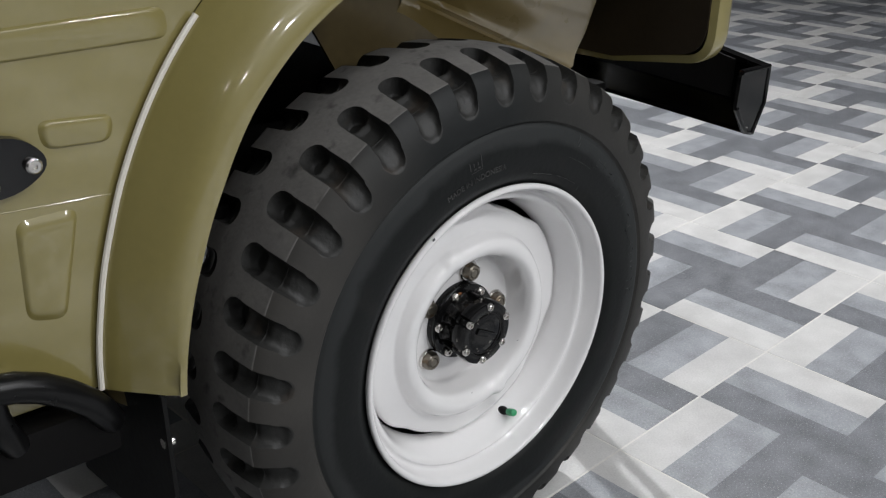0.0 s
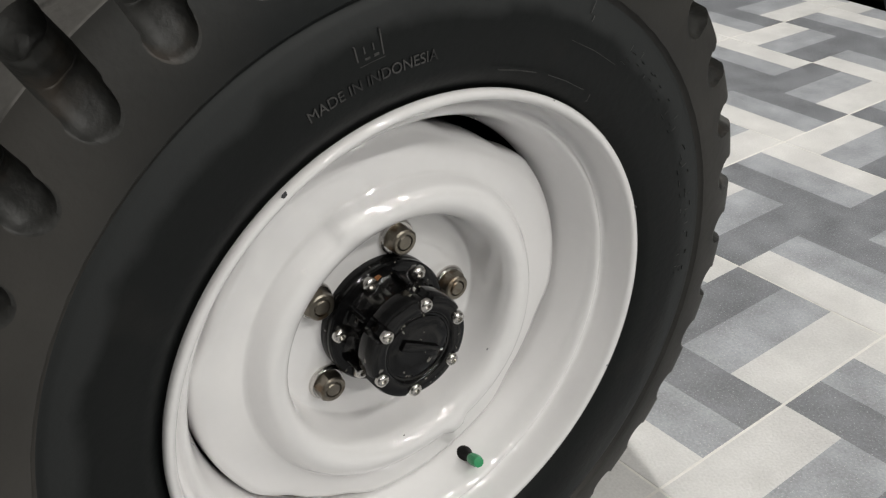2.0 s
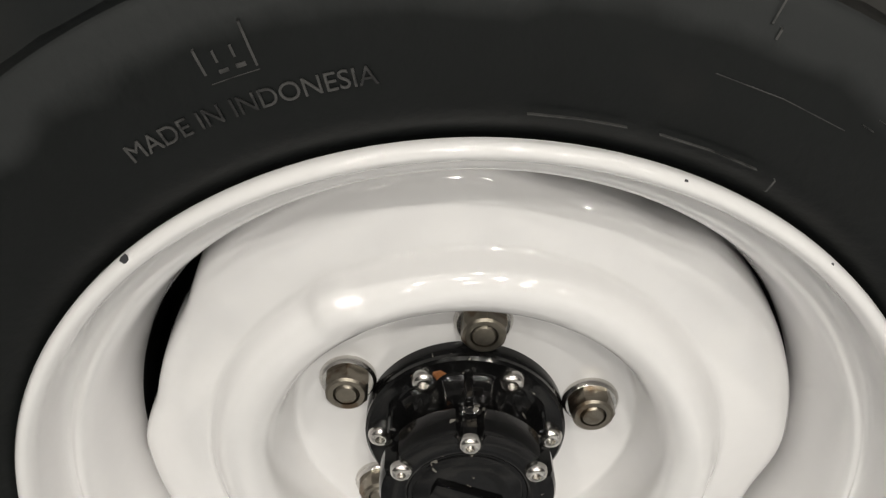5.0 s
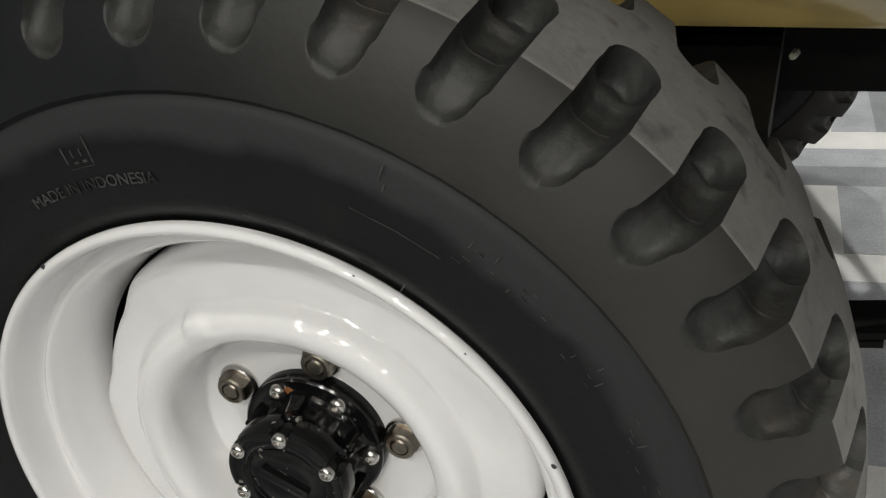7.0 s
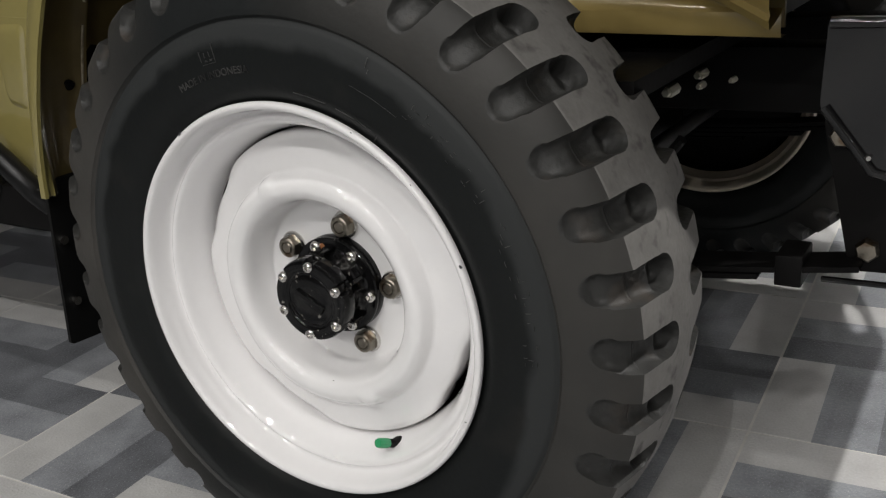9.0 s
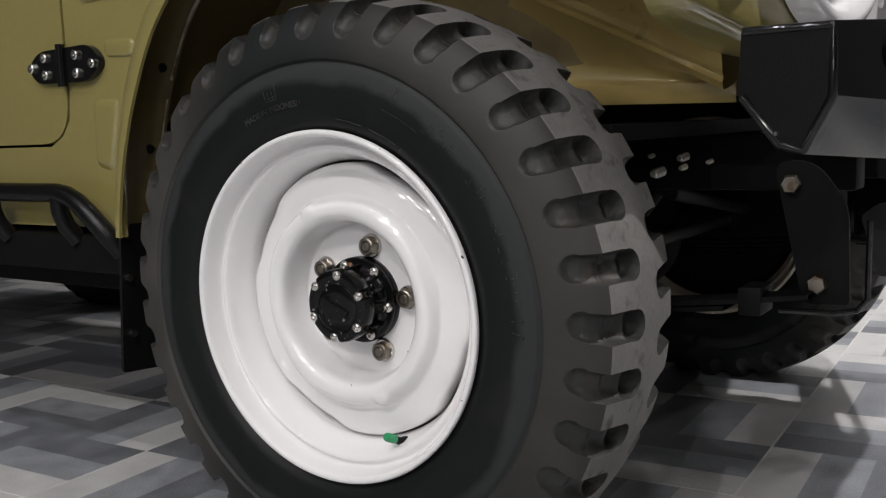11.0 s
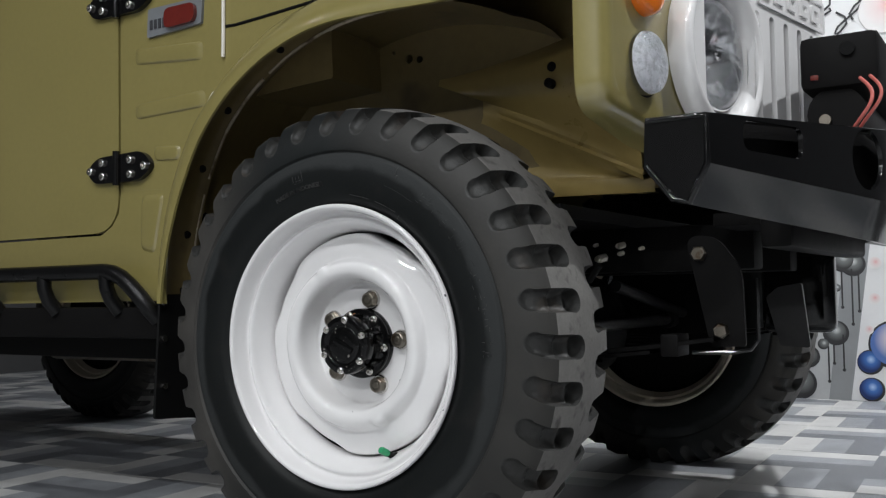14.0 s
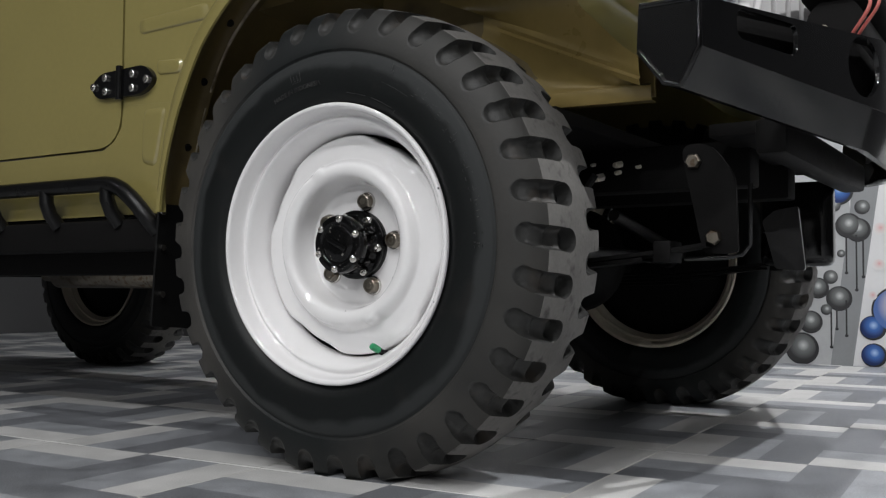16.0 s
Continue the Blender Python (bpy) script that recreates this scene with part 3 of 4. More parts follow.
    lean = [(0.0, math.radians(1.9)), (s0, math.radians(1.9)), (s_corner, math.radians(0.8)), (s1, math.radians(0.3)), (total / 2, 0.0)]
    leans = [curve_at(lean, min(s, total - s))[0] for s in run]
    for L in range(LUGS):
        for f, ring in zip(fr, sector):
            for (r, y, d), turn in zip(ring, leans):
                a = math.radians(PHASE) + (L + f) * pitch + turn
                ca, sa = math.cos(a), math.sin(a)
                x, z = r * ca, r * sa
                if z < low:
                    y += (y - MID) * 0.25 * min(1, (low - z) / 0.01)
                    z = low + (z - low) * 0.06
                verts.append((x, y, z))
    for i in range(n):
        ring, after, p, q = sector[i % len(fr)], sector[(i + 1) % len(fr)], i * k, (i + 1) % n * k
        for j in range(k - 1):
            faces.append((p + j, p + j + 1, q + j + 1, q + j))
            jj = min(j, k - 2 - j)
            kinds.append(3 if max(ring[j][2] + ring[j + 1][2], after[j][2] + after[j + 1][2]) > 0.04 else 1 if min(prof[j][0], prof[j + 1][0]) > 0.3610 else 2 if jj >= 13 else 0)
    me = bpy.data.meshes.new("tyre")
    me.from_pydata(verts, [], faces)
    for m in (RUBBER, TREAD, SHOULDER, SLOT_RUBBER):
        me.materials.append(m)
    me.polygons.foreach_set("material_index", kinds)
    me.polygons.foreach_set("use_smooth", [True] * len(faces))
    me.set_sharp_from_angle(angle=radians(42))
    tyre = tagged(new("tyre", me), "dusty black bar-tread off-road tyre")
    tyre.parent = rim

    # raised lettering of the sidewall
    def arc_text(words, r, deg, size):
        cu = bpy.data.curves.new("words", "FONT")
        cu.body, cu.size, cu.align_x, cu.extrude = words, size, "CENTER", 0.0003
        o = new("words", cu)
        me = bpy.data.meshes.new_from_object(o.evaluated_get(bpy.context.evaluated_depsgraph_get()))
        bpy.data.objects.remove(o)
        bm = bmesh.new()
        bm.from_mesh(me)
        bpy.data.meshes.remove(me)
        for v in bm.verts:
            a = math.radians(deg) - v.co.x / r
            rr = r + v.co.y
            v.co = (rr * math.cos(a), -0.0757 - v.co.z, rr * math.sin(a))
        part("raised_lettering", bm, SCUFF, rim, "small raised lettering on the sidewall", 20)

    arc_text("MADE IN INDONESIA", 0.2440, 103.5, 0.0100)
    def mark(deg, strokes, name="raised_mark", mat=SCUFF):
        """Raised strokes on the sidewall: (degrees from, to, radius from, to)."""
        bm = bmesh.new()
        for u0, u1, v0, v1 in strokes:
            rows_ = []
            for t in (0, 0.5, 1):
                a = math.radians(deg - u0 - (u1 - u0) * t)
                lift = [-0.0741 - 0.0014 * smoothstep(0.284, 0.258, (v0 + v1) / 2)]
                rows_.append([(r * math.cos(a), y, r * math.sin(a)) for r, y in ((v0, lift[0] + 0.0012), (v0 + 0.0004, lift[0] - 0.0003), (v1 - 0.0004, lift[0] - 0.0003), (v1, lift[0] + 0.0012))])
            strip(bm, rows_)
        part(name, bm, mat, rim, "worn raised mark on the sidewall", 30)

    rnd = random.Random(11)
    a0 = 54.0
    for k in range(13):
        wide = rnd.uniform(2.4, 3.4)
        strokes = []
        for n in range(rnd.randint(3, 5)):
            u, v = rnd.uniform(0, wide), rnd.choice((0.2620, 0.2665, 0.2690, 0.2735, 0.2750))
            if rnd.random() < 0.65:
                strokes.append((u, u + rnd.uniform(0.4, 1.3), v, v + rnd.uniform(0.0007, 0.0012)))
            else:
                strokes.append((u, u + 0.16, v - 0.001, v + rnd.uniform(0.002, 0.005)))
        mark(a0, strokes)
        a0 -= wide + (1.3 if k != 5 else 4.0)
    # a small shield-like mark and fine mould lines
    mark(105.2, [(0.0, 0.22, 0.2610, 0.2715), (4.0, 4.2, 0.2580, 0.2760), (0.2, 4.2, 0.2573, 0.2583), (1.2, 2.0, 0.2600, 0.2620), (2.6, 3.4, 0.2600, 0.2622), (1.3, 1.5, 0.2640, 0.2690), (2.7, 2.9, 0.2640, 0.2690)])
    mark(64.0, [(0.0, 0.16, 0.2790, 0.2885), (0.8, 1.0, 0.2745, 0.2790)], "mould_line")
    mark(80.0, [(0.0, 9.0, 0.2298, 0.2303), (12.0, 22.0, 0.2300, 0.2305), (14.0, 26.0, 0.2575, 0.2579), (24.0, 24.2, 0.2240, 0.2300)], "mould_line")

    # hub with its two-step cap
    def scallop(a, r, y):
        d = math.degrees(a)
        if r > 0.028 and y < -0.027:
            near = min(abs((d - g + 180) % 360 - 180) for g in (83, 23, -37, -97, -157, 143))
            r -= 0.0052 * smoothstep(8.5, 5.5, near) * smoothstep(0.034, 0.044, r)
        elif 0.036 < r < 0.046 and y < -0.003:
            near = min(abs((d - g + 180) % 360 - 180) for g in (53, -7, -67, -127, 173, 113))
            r -= 0.0025 * smoothstep(14, 6, near)
        return r, y

    bm = bmesh.new()
    lathe(bm, [(0.0, 0.03), (0.050, 0.030), (0.0535, 0.0195), (0.0545, 0.017), (0.0545, 0.006), (0.0540, 0.0035), (0.0525, 0.0015), (0.0545, 0.000), (0.0545, -0.0025), (0.0530, -0.004),
               (0.0455, -0.0042), (0.0425, -0.0060), (0.0400, -0.0130), (0.0402, -0.0210), (0.0425, -0.0270), (0.0446, -0.0290), (0.0452, -0.0310), (0.0452, -0.0440),
               (0.0440, -0.0472), (0.0410, -0.0484), (0.0330, -0.0486), (0.0312, -0.0478), (0.0302, -0.0462), (0.0284, -0.0460), (0.0272, -0.0468), (0.0150, -0.0472), (0.0, -0.0472)], 180, scallop)
    hub = part("hub", bm, HUBBLACK, rim, "chipped gloss black locking hub")
    bm = bmesh.new()
    box(bm, (-0.0045, -0.0125, -0.0022), (0.0045, 0.0125, 0.0022), 0.0008, None, 1)
    rib = part("hub_rib", bm, HUBBLACK, rim)
    for k in range(6):
        m = Matrix.Rotation(radians(-83 + 60 * k), 4, "Y") @ Matrix.Translation((0.0425, -0.013, 0))
        if k == 0:
            rib.matrix_basis = m
        else:
            again(rib, m)
    bm = bmesh.new()
    box(bm, (-0.019, -0.0505, -0.0045), (0.019, -0.0465, 0.0045), 0.0016, Matrix.Rotation(radians(28), 4, "Y"), 2)
    part("hub_dial", bm, HUBBLACK, rim, "black turning bar in the hub cap")

    # wheel nuts
    bm = bmesh.new()
    six = [math.pi / 3 * k for k in range(6)]
    for (r0, y0, c0), (r1, y1, c1) in (((0.0128, 0.0172, 0), (0.0128, 0.0046, 0)), ((0.0128, 0.0046, 0), (0.0112, 0.0022, 1)), ((0.0112, 0.0022, 1), (0.0098, 0.0012, 1)), ((0.0098, 0.0012, 1), (0.0072, 0.0012, 1)), ((0.0072, 0.0012, 1), (0.0066, 0.0034, 1))):
        for k in range(24):
            quad = []
            for r, y, c, q in ((r0, y0, c0, k), (r0, y0, c0, k + 1), (r1, y1, c1, k + 1), (r1, y1, c1, k)):
                a = math.pi / 12 * q
                if not c:
                    r = r * math.cos(math.pi / 6) / math.cos((a % (math.pi / 3)) - math.pi / 6)
                quad.append(bm.verts.new((r * math.cos(a), y, r * math.sin(a))))
            bm.faces.new(quad)
    lathe(bm, [(0.0066, 0.0040), (0.0064, 0.0018), (0.0054, 0.0006), (0.0, 0.0004)], 20)
    bmesh.ops.remove_doubles(bm, verts=bm.verts, dist=1e-5)
    nut = part("wheel_nut", bm, STEEL, rim, "dull tarnished hex wheel nut", 30)
    bm = bmesh.new()
    lathe(bm, [(0.0, 0.0155), (0.0154, 0.0155), (0.0156, 0.0140), (0.0150, 0.0122), (0.0138, 0.0108), (0.0, 0.0108)], 28)
    washer = part("washer", bm, BRIGHT, rim, "bright steel washer under the nut")
    for k in range(5):
        a = math.radians(77 - 72 * k)
        m = Matrix.Translation((0.06985 * math.cos(a), -0.0058, 0.06985 * math.sin(a))) @ Matrix.Rotation(-a + 0.3 * k, 4, "Y")
        if k == 0:
            nut.matrix_basis = washer.matrix_basis = m
        else:
            again(nut, m)
            again(washer, m)

    # small domed socket bolts of the hub
    bm = bmesh.new()
    lathe(bm, [(0.0064, 0.0), (0.0064, -0.0022), (0.0056, -0.0044), (0.0036, -0.0056), (0.0026, -0.0056), (0.0024, -0.0030), (0.0, -0.0030)], 18)
    bolt = part("hub_bolt", bm, BRIGHT, rim, "small bright domed socket bolt")
    spots = [(0.0462, 53 - 60 * k, -0.0036, 1.05) for k in range(6)] + [(0.0386, 83 - 60 * k, -0.0470, 0.9) for k in range(6)]
    for k, (r, deg, y, s) in enumerate(spots):
        a = math.radians(deg)
        m = Matrix.Translation((r * math.cos(a), y, r * math.sin(a))) @ Matrix.Scale(s, 4)
        if k == 0:
            bolt.matrix_basis = m
        else:
            again(bolt, m)

    # valve
    a = math.radians(-66.6)
    m = Matrix.Translation((0.1850 * math.cos(a), -0.0190, 0.1850 * math.sin(a))) @ Matrix.Rotation(-a, 4, "Y") @ Matrix.Rotation(radians(-30), 4, "Z")
    bm = bmesh.new()
    lathe(bm, [(0.0, 0.006), (0.0085, 0.004), (0.0075, -0.004), (0.0048, -0.010), (0.0046, -0.019), (0.0, -0.019)], 20)
    part("valve_stem", bm, FLAP, rim, "black rubber valve stem").matrix_basis = m
    bm = bmesh.new()
    lathe(bm, [(0.0, -0.0185), (0.0050, -0.0185), (0.0054, -0.0205), (0.0054, -0.032), (0.0046, -0.0345), (0.0, -0.035)], 20, lambda a, r, y: (r * (1 + 0.04 * math.cos(10 * a)), y))
    part("valve_cap", bm, GREEN, rim, "bright green plastic valve cap").matrix_basis = m

    # chips in the enamel
    for deg, r, y, sz in ((20.3, 0.2130, -0.0714, 0.0026), (124, 0.2130, -0.0714, 0.0030), (63, 0.2135, -0.0714, 0.0013), (43, 0.2135, -0.0714, 0.0012), (-30.4, 0.1031, -0.0256, 0.0011), (-90, 0.1041, -0.0276, 0.0010), (-24, 0.2114, -0.0724, 0.0010)):
        bm = bmesh.new()
        lathe(bm, [(1.0, 0.0), (0.8, -0.12), (0.0005, -0.15)], 9, lambda a, q, yy: (q * (1 + 0.35 * math.sin(2 * a + deg) + 0.2 * math.sin(5 * a)), yy))
        a = math.radians(deg)
        o = part("paint_chip", bm, INK, rim, "dark chip in the white enamel", 0)
        o.matrix_basis = Matrix.Translation((r * math.cos(a), y, r * math.sin(a))) @ Matrix.Scale(sz, 4)
    bm = bmesh.new()
    for k in range(1):
        lathe(bm, [(0.0085, 0.0), (0.007, -0.0005), (0.0005, -0.0006)], 14, lambda a, q, yy: (q * (1 + 0.3 * math.sin(3 * a)), yy))
    rust = part("rust_patch", bm, RUST, rim, "small orange rust stain on the hub", 0)
    a = math.radians(110)
    rust.matrix_basis = Matrix.Translation((0.0430 * math.cos(a), -0.0040, 0.0430 * math.sin(a)))

    # drum behind the disc
    bm = bmesh.new()
    lathe(bm, [(0.0, 0.026), (0.125, 0.026), (0.132, 0.032), (0.134, 0.066), (0.176, 0.070), (0.176, 0.080), (0.160, 0.090), (0.05, 0.098), (0.045, 0.13), (0.0, 0.13)], 64)
    part("brake_drum", bm, SATIN, rim, "dull black brake drum")
    return rim


# ---------------------------------------------------------------- the car
CX = 0.60  # the middle of the car across


# arch: angle round (0, 0.39), radius at the body, at the crown of the flare and at its lip
ARCH = [(90, 0.550, 0.502, 0.478), (100, 0.552, 0.502, 0.478), (112, 0.552, 0.500, 0.474), (125, 0.545, 0.494, 0.466), (135, 0.532, 0.486, 0.456), (145, 0.518, 0.470, 0.441),
        (155, 0.505, 0.456, 0.431), (165, 0.496, 0.445, 0.426), (175, 0.491, 0.436, 0.424), (184, 0.490, 0.430, 0.424)]


def arch_point(deg, r, y):
    a = math.radians(deg)
    return (r * math.cos(a), y, 0.39 + r * math.sin(a))


def flare_rows():
    rows = []
    for k in range(0, 48):
        deg = 90 + 85.5 * k / 47
        rb, rc, rl = curve_at(ARCH, deg)
        sec = [(rb, 0.034), (rb - 0.004, 0.026), (rb - 0.30 * (rb - rc), 0.012), (rb - 0.62 * (rb - rc), -0.005), (rc + 0.006, -0.020), (rc - 0.005, -0.0275), (rl + 0.008, -0.031), (rl, -0.0305),
               (rl - 0.001, -0.026), (rl + 0.007, -0.024), (rc - 0.010, -0.014), (rc + 0.006, 0.002), (rc + 0.018, 0.024), (rc + 0.021, 0.046), (rc + 0.019, 0.060), (rc + 0.009, 0.068), (rc + 0.009, 0.072)]
        rows.append([arch_point(deg, r, y) for r, y in sec])
    # forward along the wing to the nose
    lead = []
    for x in (0.37, 0.30, 0.22, 0.14, 0.07, 0.03):
        drop = 0.030 * (x / 0.37) ** 2
        out = 0.045 * smoothstep(0.12, 0.37, x)
        lead.append([(x + 0.03 * (x / 0.37), p[1] - out * (0.030 - p[1]) / 0.06, p[2] - drop) for p in rows[0]])
    return lead + rows


SWEEP_DEG = 10.2


def sweep(y):
    """How far the nose stands forward of its corners."""
    return math.tan(radians(SWEEP_DEG)) * max(0.0, min(y, 2 * CX - y))


def car():
    root = tagged(new("off_road_car"), "olive khaki vintage off-road car with white wheels and black bumper", "car")

    # wing flare, its piping and bolts
    rows = flare_rows()
    bm = bmesh.new()
    strip(bm, rows)
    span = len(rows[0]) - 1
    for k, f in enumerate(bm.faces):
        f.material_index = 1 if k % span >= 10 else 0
    part("wheel_arch_flare", bm, [PAINT, ARCH_SHADED], root, "glossy olive rounded wheel arch flare", 60)
    bm = bmesh.new()
    pts = [(p[0][0], p[0][1] - 0.005, p[0][2]) for p in rows if p[0][2] < 0.812]
    tube(bm, pts, 0.0034, 8)
    part("piping", bm, PIPE, root, "thin white rubber piping along the flare")
    bm = bmesh.new()
    tube(bm, [(-0.3275, 0.033, 0.866), (-0.3265, 0.033, 0.90), (-0.326, 0.033, 0.94), (-0.325, 0.033, 1.08)], 0.0034, 8)
    part("piping", bm, PIPE, root, "thin white rubber piping in the wing seam")
    bm = bmesh.new()
    bead = [(p[-2][0], p[-2][1] - 0.003, p[-2][2] - 0.001) for p in rows if p[-2][2] > 0.50]
    for a, b, r in ((0, 7, 0.0024), (7, 13, 0.0032), (13, 22, 0.0023), (23, 31, 0.0031), (31, 37, 0.0022), (39, len(bead), 0.0017)):
        tube(bm, bead[a:b + 1], r, 6)
    part("sealing_bead", bm, SEALANT, root, "rough white sealing bead inside the arch")
    bm = bmesh.new()
    lathe(bm, [(0.0075, 0.0), (0.0075, -0.002), (0.005, -0.0025), (0.005, -0.005), (0.0, -0.006)], 14)
    bolt = part("flare_bolt", bm, SATIN, root)
    for k, deg in enumerate((100, 113.7, 131.3, 145, 160, 173)):
        rb, rc, rl = curve_at(ARCH, deg)
        a = math.radians(deg)
        aim = Vector((-math.cos(a), -0.55, -math.sin(a)))
        m = Matrix.Translation(arch_point(deg, rc + 0.0205, 0.052)) @ Vector((0, -1, 0)).rotation_difference(aim).to_matrix().to_4x4()
        if k == 0:
            bolt.matrix_basis = m
        else:
            again(bolt, m)

    # cowl side between the door and the arch
    edge = [(p[0][0], p[0][2]) for p in rows]
    outline = [(-0.6065, 1.12), (-0.6065, 0.64), (-0.612, 0.600), (-0.632, 0.575), (-0.665, 0.5585), (-1.9, 0.5585), (-1.9, 0.425)] + list(reversed([e for e in edge])) + [(0.37, 1.0), (0.30, 1.10), (-0.1, 1.12)]
    outline = [outline[0]] + outline[1:]
    bm = bmesh.new()
    sheet(bm, outline, [], side(0.036), 0.014)
    part("cowl_side", bm, PAINT, root, "glossy olive body side panel", 30)

    bm = bmesh.new()
    tube(bm, [(-0.322, 0.0365, 0.9215), (-0.300, 0.0365, 0.9205), (-0.24, 0.0365, 0.9235), (0.10, 0.0365, 0.945)], 0.0032, 8)
    part("shut_line", bm, SATIN, root, "dark gap between wing and cowl")

    bm = bmesh.new()
    tube(bm, [(-0.604, 0.0364, 0.643), (-0.557, 0.0364, 0.641), (-0.445, 0.0364, 0.636)], 0.0007, 6)
    part("sill_seam", bm, PAINT, root, "thin painted seam in the body side")

    # pressed panels in the cowl side
    for poly, rad in (([(-0.556, 0.806), (-0.384, 0.812), (-0.381, 0.783), (-0.556, 0.779)], 0.012),
                      ([(-0.556, 0.914), (-0.388, 0.903), (-0.388, 0.871), (-0.556, 0.885)], 0.010),
                      ([(-0.510, 0.720), (-0.442, 0.716), (-0.446, 0.691), (-0.507, 0.694)], 0.011),
                      ([(-0.544, 0.625), (-0.488, 0.626), (-0.512, 0.522), (-0.547, 0.530)], 0.012)):
        bm = bmesh.new()
        c = [sum(p[i] for p in poly) / len(poly) for i in (0, 1)]
        base = rounded(poly, rad, 5)
        rows_ = []
        for grow, y in ((1.10, 0.0362), (1.05, 0.0352), (0.99, 0.0337), (0.92, 0.0326), (0.84, 0.0322)):
            rows_.append([(c[0] + (u - c[0]) * grow, y, c[1] + (v - c[1]) * grow) for u, v in base])
        vs = strip(bm, rows_, close=True)
        bm.faces.new(vs[-1])
        part("pressed_panel", bm, PAINT, root, smooth=60)

    # door, with its hinges
    bm = bmesh.new()
    poly = rounded([(-1.45, 1.12), (-1.45, 0.563), (-0.611, 0.563), (-0.611, 1.12)], [0.0, 0.07, 0.075, 0.0], 8)
    sheet(bm, poly, [], side(0.0345), 0.014)
    door = part("door", bm, PAINT, root, "closed glossy olive car door", 30)
    for z in (0.686, 1.014):
        bm = bmesh.new()
        oval = rounded([(-0.694, z), (-0.672, z - 0.026), (-0.540, z - 0.028), (-0.504, z - 0.002), (-0.532, z + 0.029), (-0.664, z + 0.025)], 0.022, 5)
        sheet(bm, oval, [], side(0.0245), 0.0125)
        tube(bm, [(-0.604, 0.0235, z - 0.033), (-0.604, 0.0235, z + 0.033)], 0.0075, 12)
        part("hinge", bm, BLACK, door, "oval gloss black bolted door hinge")
        bm = bmesh.new()
        lathe(bm, [(0.0078, 0.0), (0.0078, -0.005), (0.006, -0.0065), (0.003, -0.0065), (0.0026, -0.004), (0.0, -0.004)], 14)
        b = part("hinge_bolt", bm, BRIGHT, door)
        for k, (x, dz) in enumerate(((-0.680, -0.001), (-0.645, 0.014), (-0.644, -0.013), (-0.565, 0.014), (-0.565, -0.014), (-0.525, -0.001))):
            m = Matrix.Translation((x, 0.0245, z + dz))
            if k == 0:
                b.matrix_basis = m
            else:
                again(b, m)

    # side marker plate with a red lamp
    bm = bmesh.new()
    sheet(bm, rounded([(-0.524, 0.930), (-0.380, 0.936), (-0.376, 0.985), (-0.521, 0.985)], 0.004, 3), [], side(0.030), 0.006)
    plate = part("marker_plate", bm, BADGE, root, "grey badge plate with a red side marker lamp")
    bm = bmesh.new()
    sheet(bm, rounded([(-0.470, 0.938), (-0.390, 0.941), (-0.390, 0.976), (-0.470, 0.976)], 0.015, 6), [], side(0.022), 0.009)
    part("marker_lens", bm, RED, plate, "dull red oval lens")
    for k in range(4):
        bm = bmesh.new()
        box(bm, (-0.515 + 0.0115 * k, 0.0285, 0.944), (-0.508 + 0.0115 * k, 0.0305, 0.962))
        part("badge_mark", bm, INK, plate)

    # inner wing: liner over the tyre, side wall and lower valance
    bm = bmesh.new()
    rows_ = []
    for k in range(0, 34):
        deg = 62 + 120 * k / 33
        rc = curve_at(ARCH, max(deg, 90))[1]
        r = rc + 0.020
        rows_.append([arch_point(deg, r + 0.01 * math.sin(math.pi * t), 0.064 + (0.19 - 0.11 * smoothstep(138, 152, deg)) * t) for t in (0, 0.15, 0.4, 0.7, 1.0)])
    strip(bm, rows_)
    part("inner_arch", bm, ARCH_SHADED, root, "olive painted inner arch in shade", 50)
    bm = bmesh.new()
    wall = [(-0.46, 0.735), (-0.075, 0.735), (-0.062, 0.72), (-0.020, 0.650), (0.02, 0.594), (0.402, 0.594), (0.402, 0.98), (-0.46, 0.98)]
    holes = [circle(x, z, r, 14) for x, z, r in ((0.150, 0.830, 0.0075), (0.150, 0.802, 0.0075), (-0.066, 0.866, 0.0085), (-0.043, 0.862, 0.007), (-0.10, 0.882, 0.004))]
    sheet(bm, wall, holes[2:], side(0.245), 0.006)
    part("inner_wing", bm, ARCH_SHADED, root, "olive painted inner wing wall", 30)
    # valance: swells outward below a soft ridge, with a pressed bead and a bright lower band
    bm = bmesh.new()
    rows_ = []
    for k in range(25):
        t = k / 24
        ridge = Vector((0.000 + 0.40 * t, 0.2400 - 0.106 * t ** 1.8, 0.806 + 0.026 * t ** 3))
        bead = Vector((0.090 + 0.312 * t, 0.242 - 0.060 * t ** 2, 0.768 - 0.142 * t))
        low = Vector((0.030 + 0.372 * t, 0.240 - 0.006 * t, 0.622 - 0.008 * t))
        row = [ridge + Vector((0, 0.040 + 0.080 * t, 0.075)), ridge + Vector((0, 0.012 + 0.03 * t, 0.028)), ridge + Vector((0, 0.003, 0.008))]
        row += [ridge.lerp(bead, q) + Vector((0, -0.018 * math.sin(math.pi * q) * (0.3 + 0.7 * t), 0)) for q in (0, 0.25, 0.5, 0.75, 0.93)]
        up = 0.0045 * smoothstep(0.0, 0.25, t)
        row += [bead + Vector((0, -up, 0.001)), bead + Vector((0, -up, -0.006)), bead + Vector((0, 0.001, -0.012)), bead + Vector((0, -up, -0.018)), bead + Vector((0, 0.0005, -0.026))]
        base = bead + Vector((0, 0.0005, -0.026))
        row += [base.lerp(low, q) + Vector((0, 0.010 * math.sin(math.pi * q), 0)) for q in (0.3, 0.6, 0.85, 1.0)]
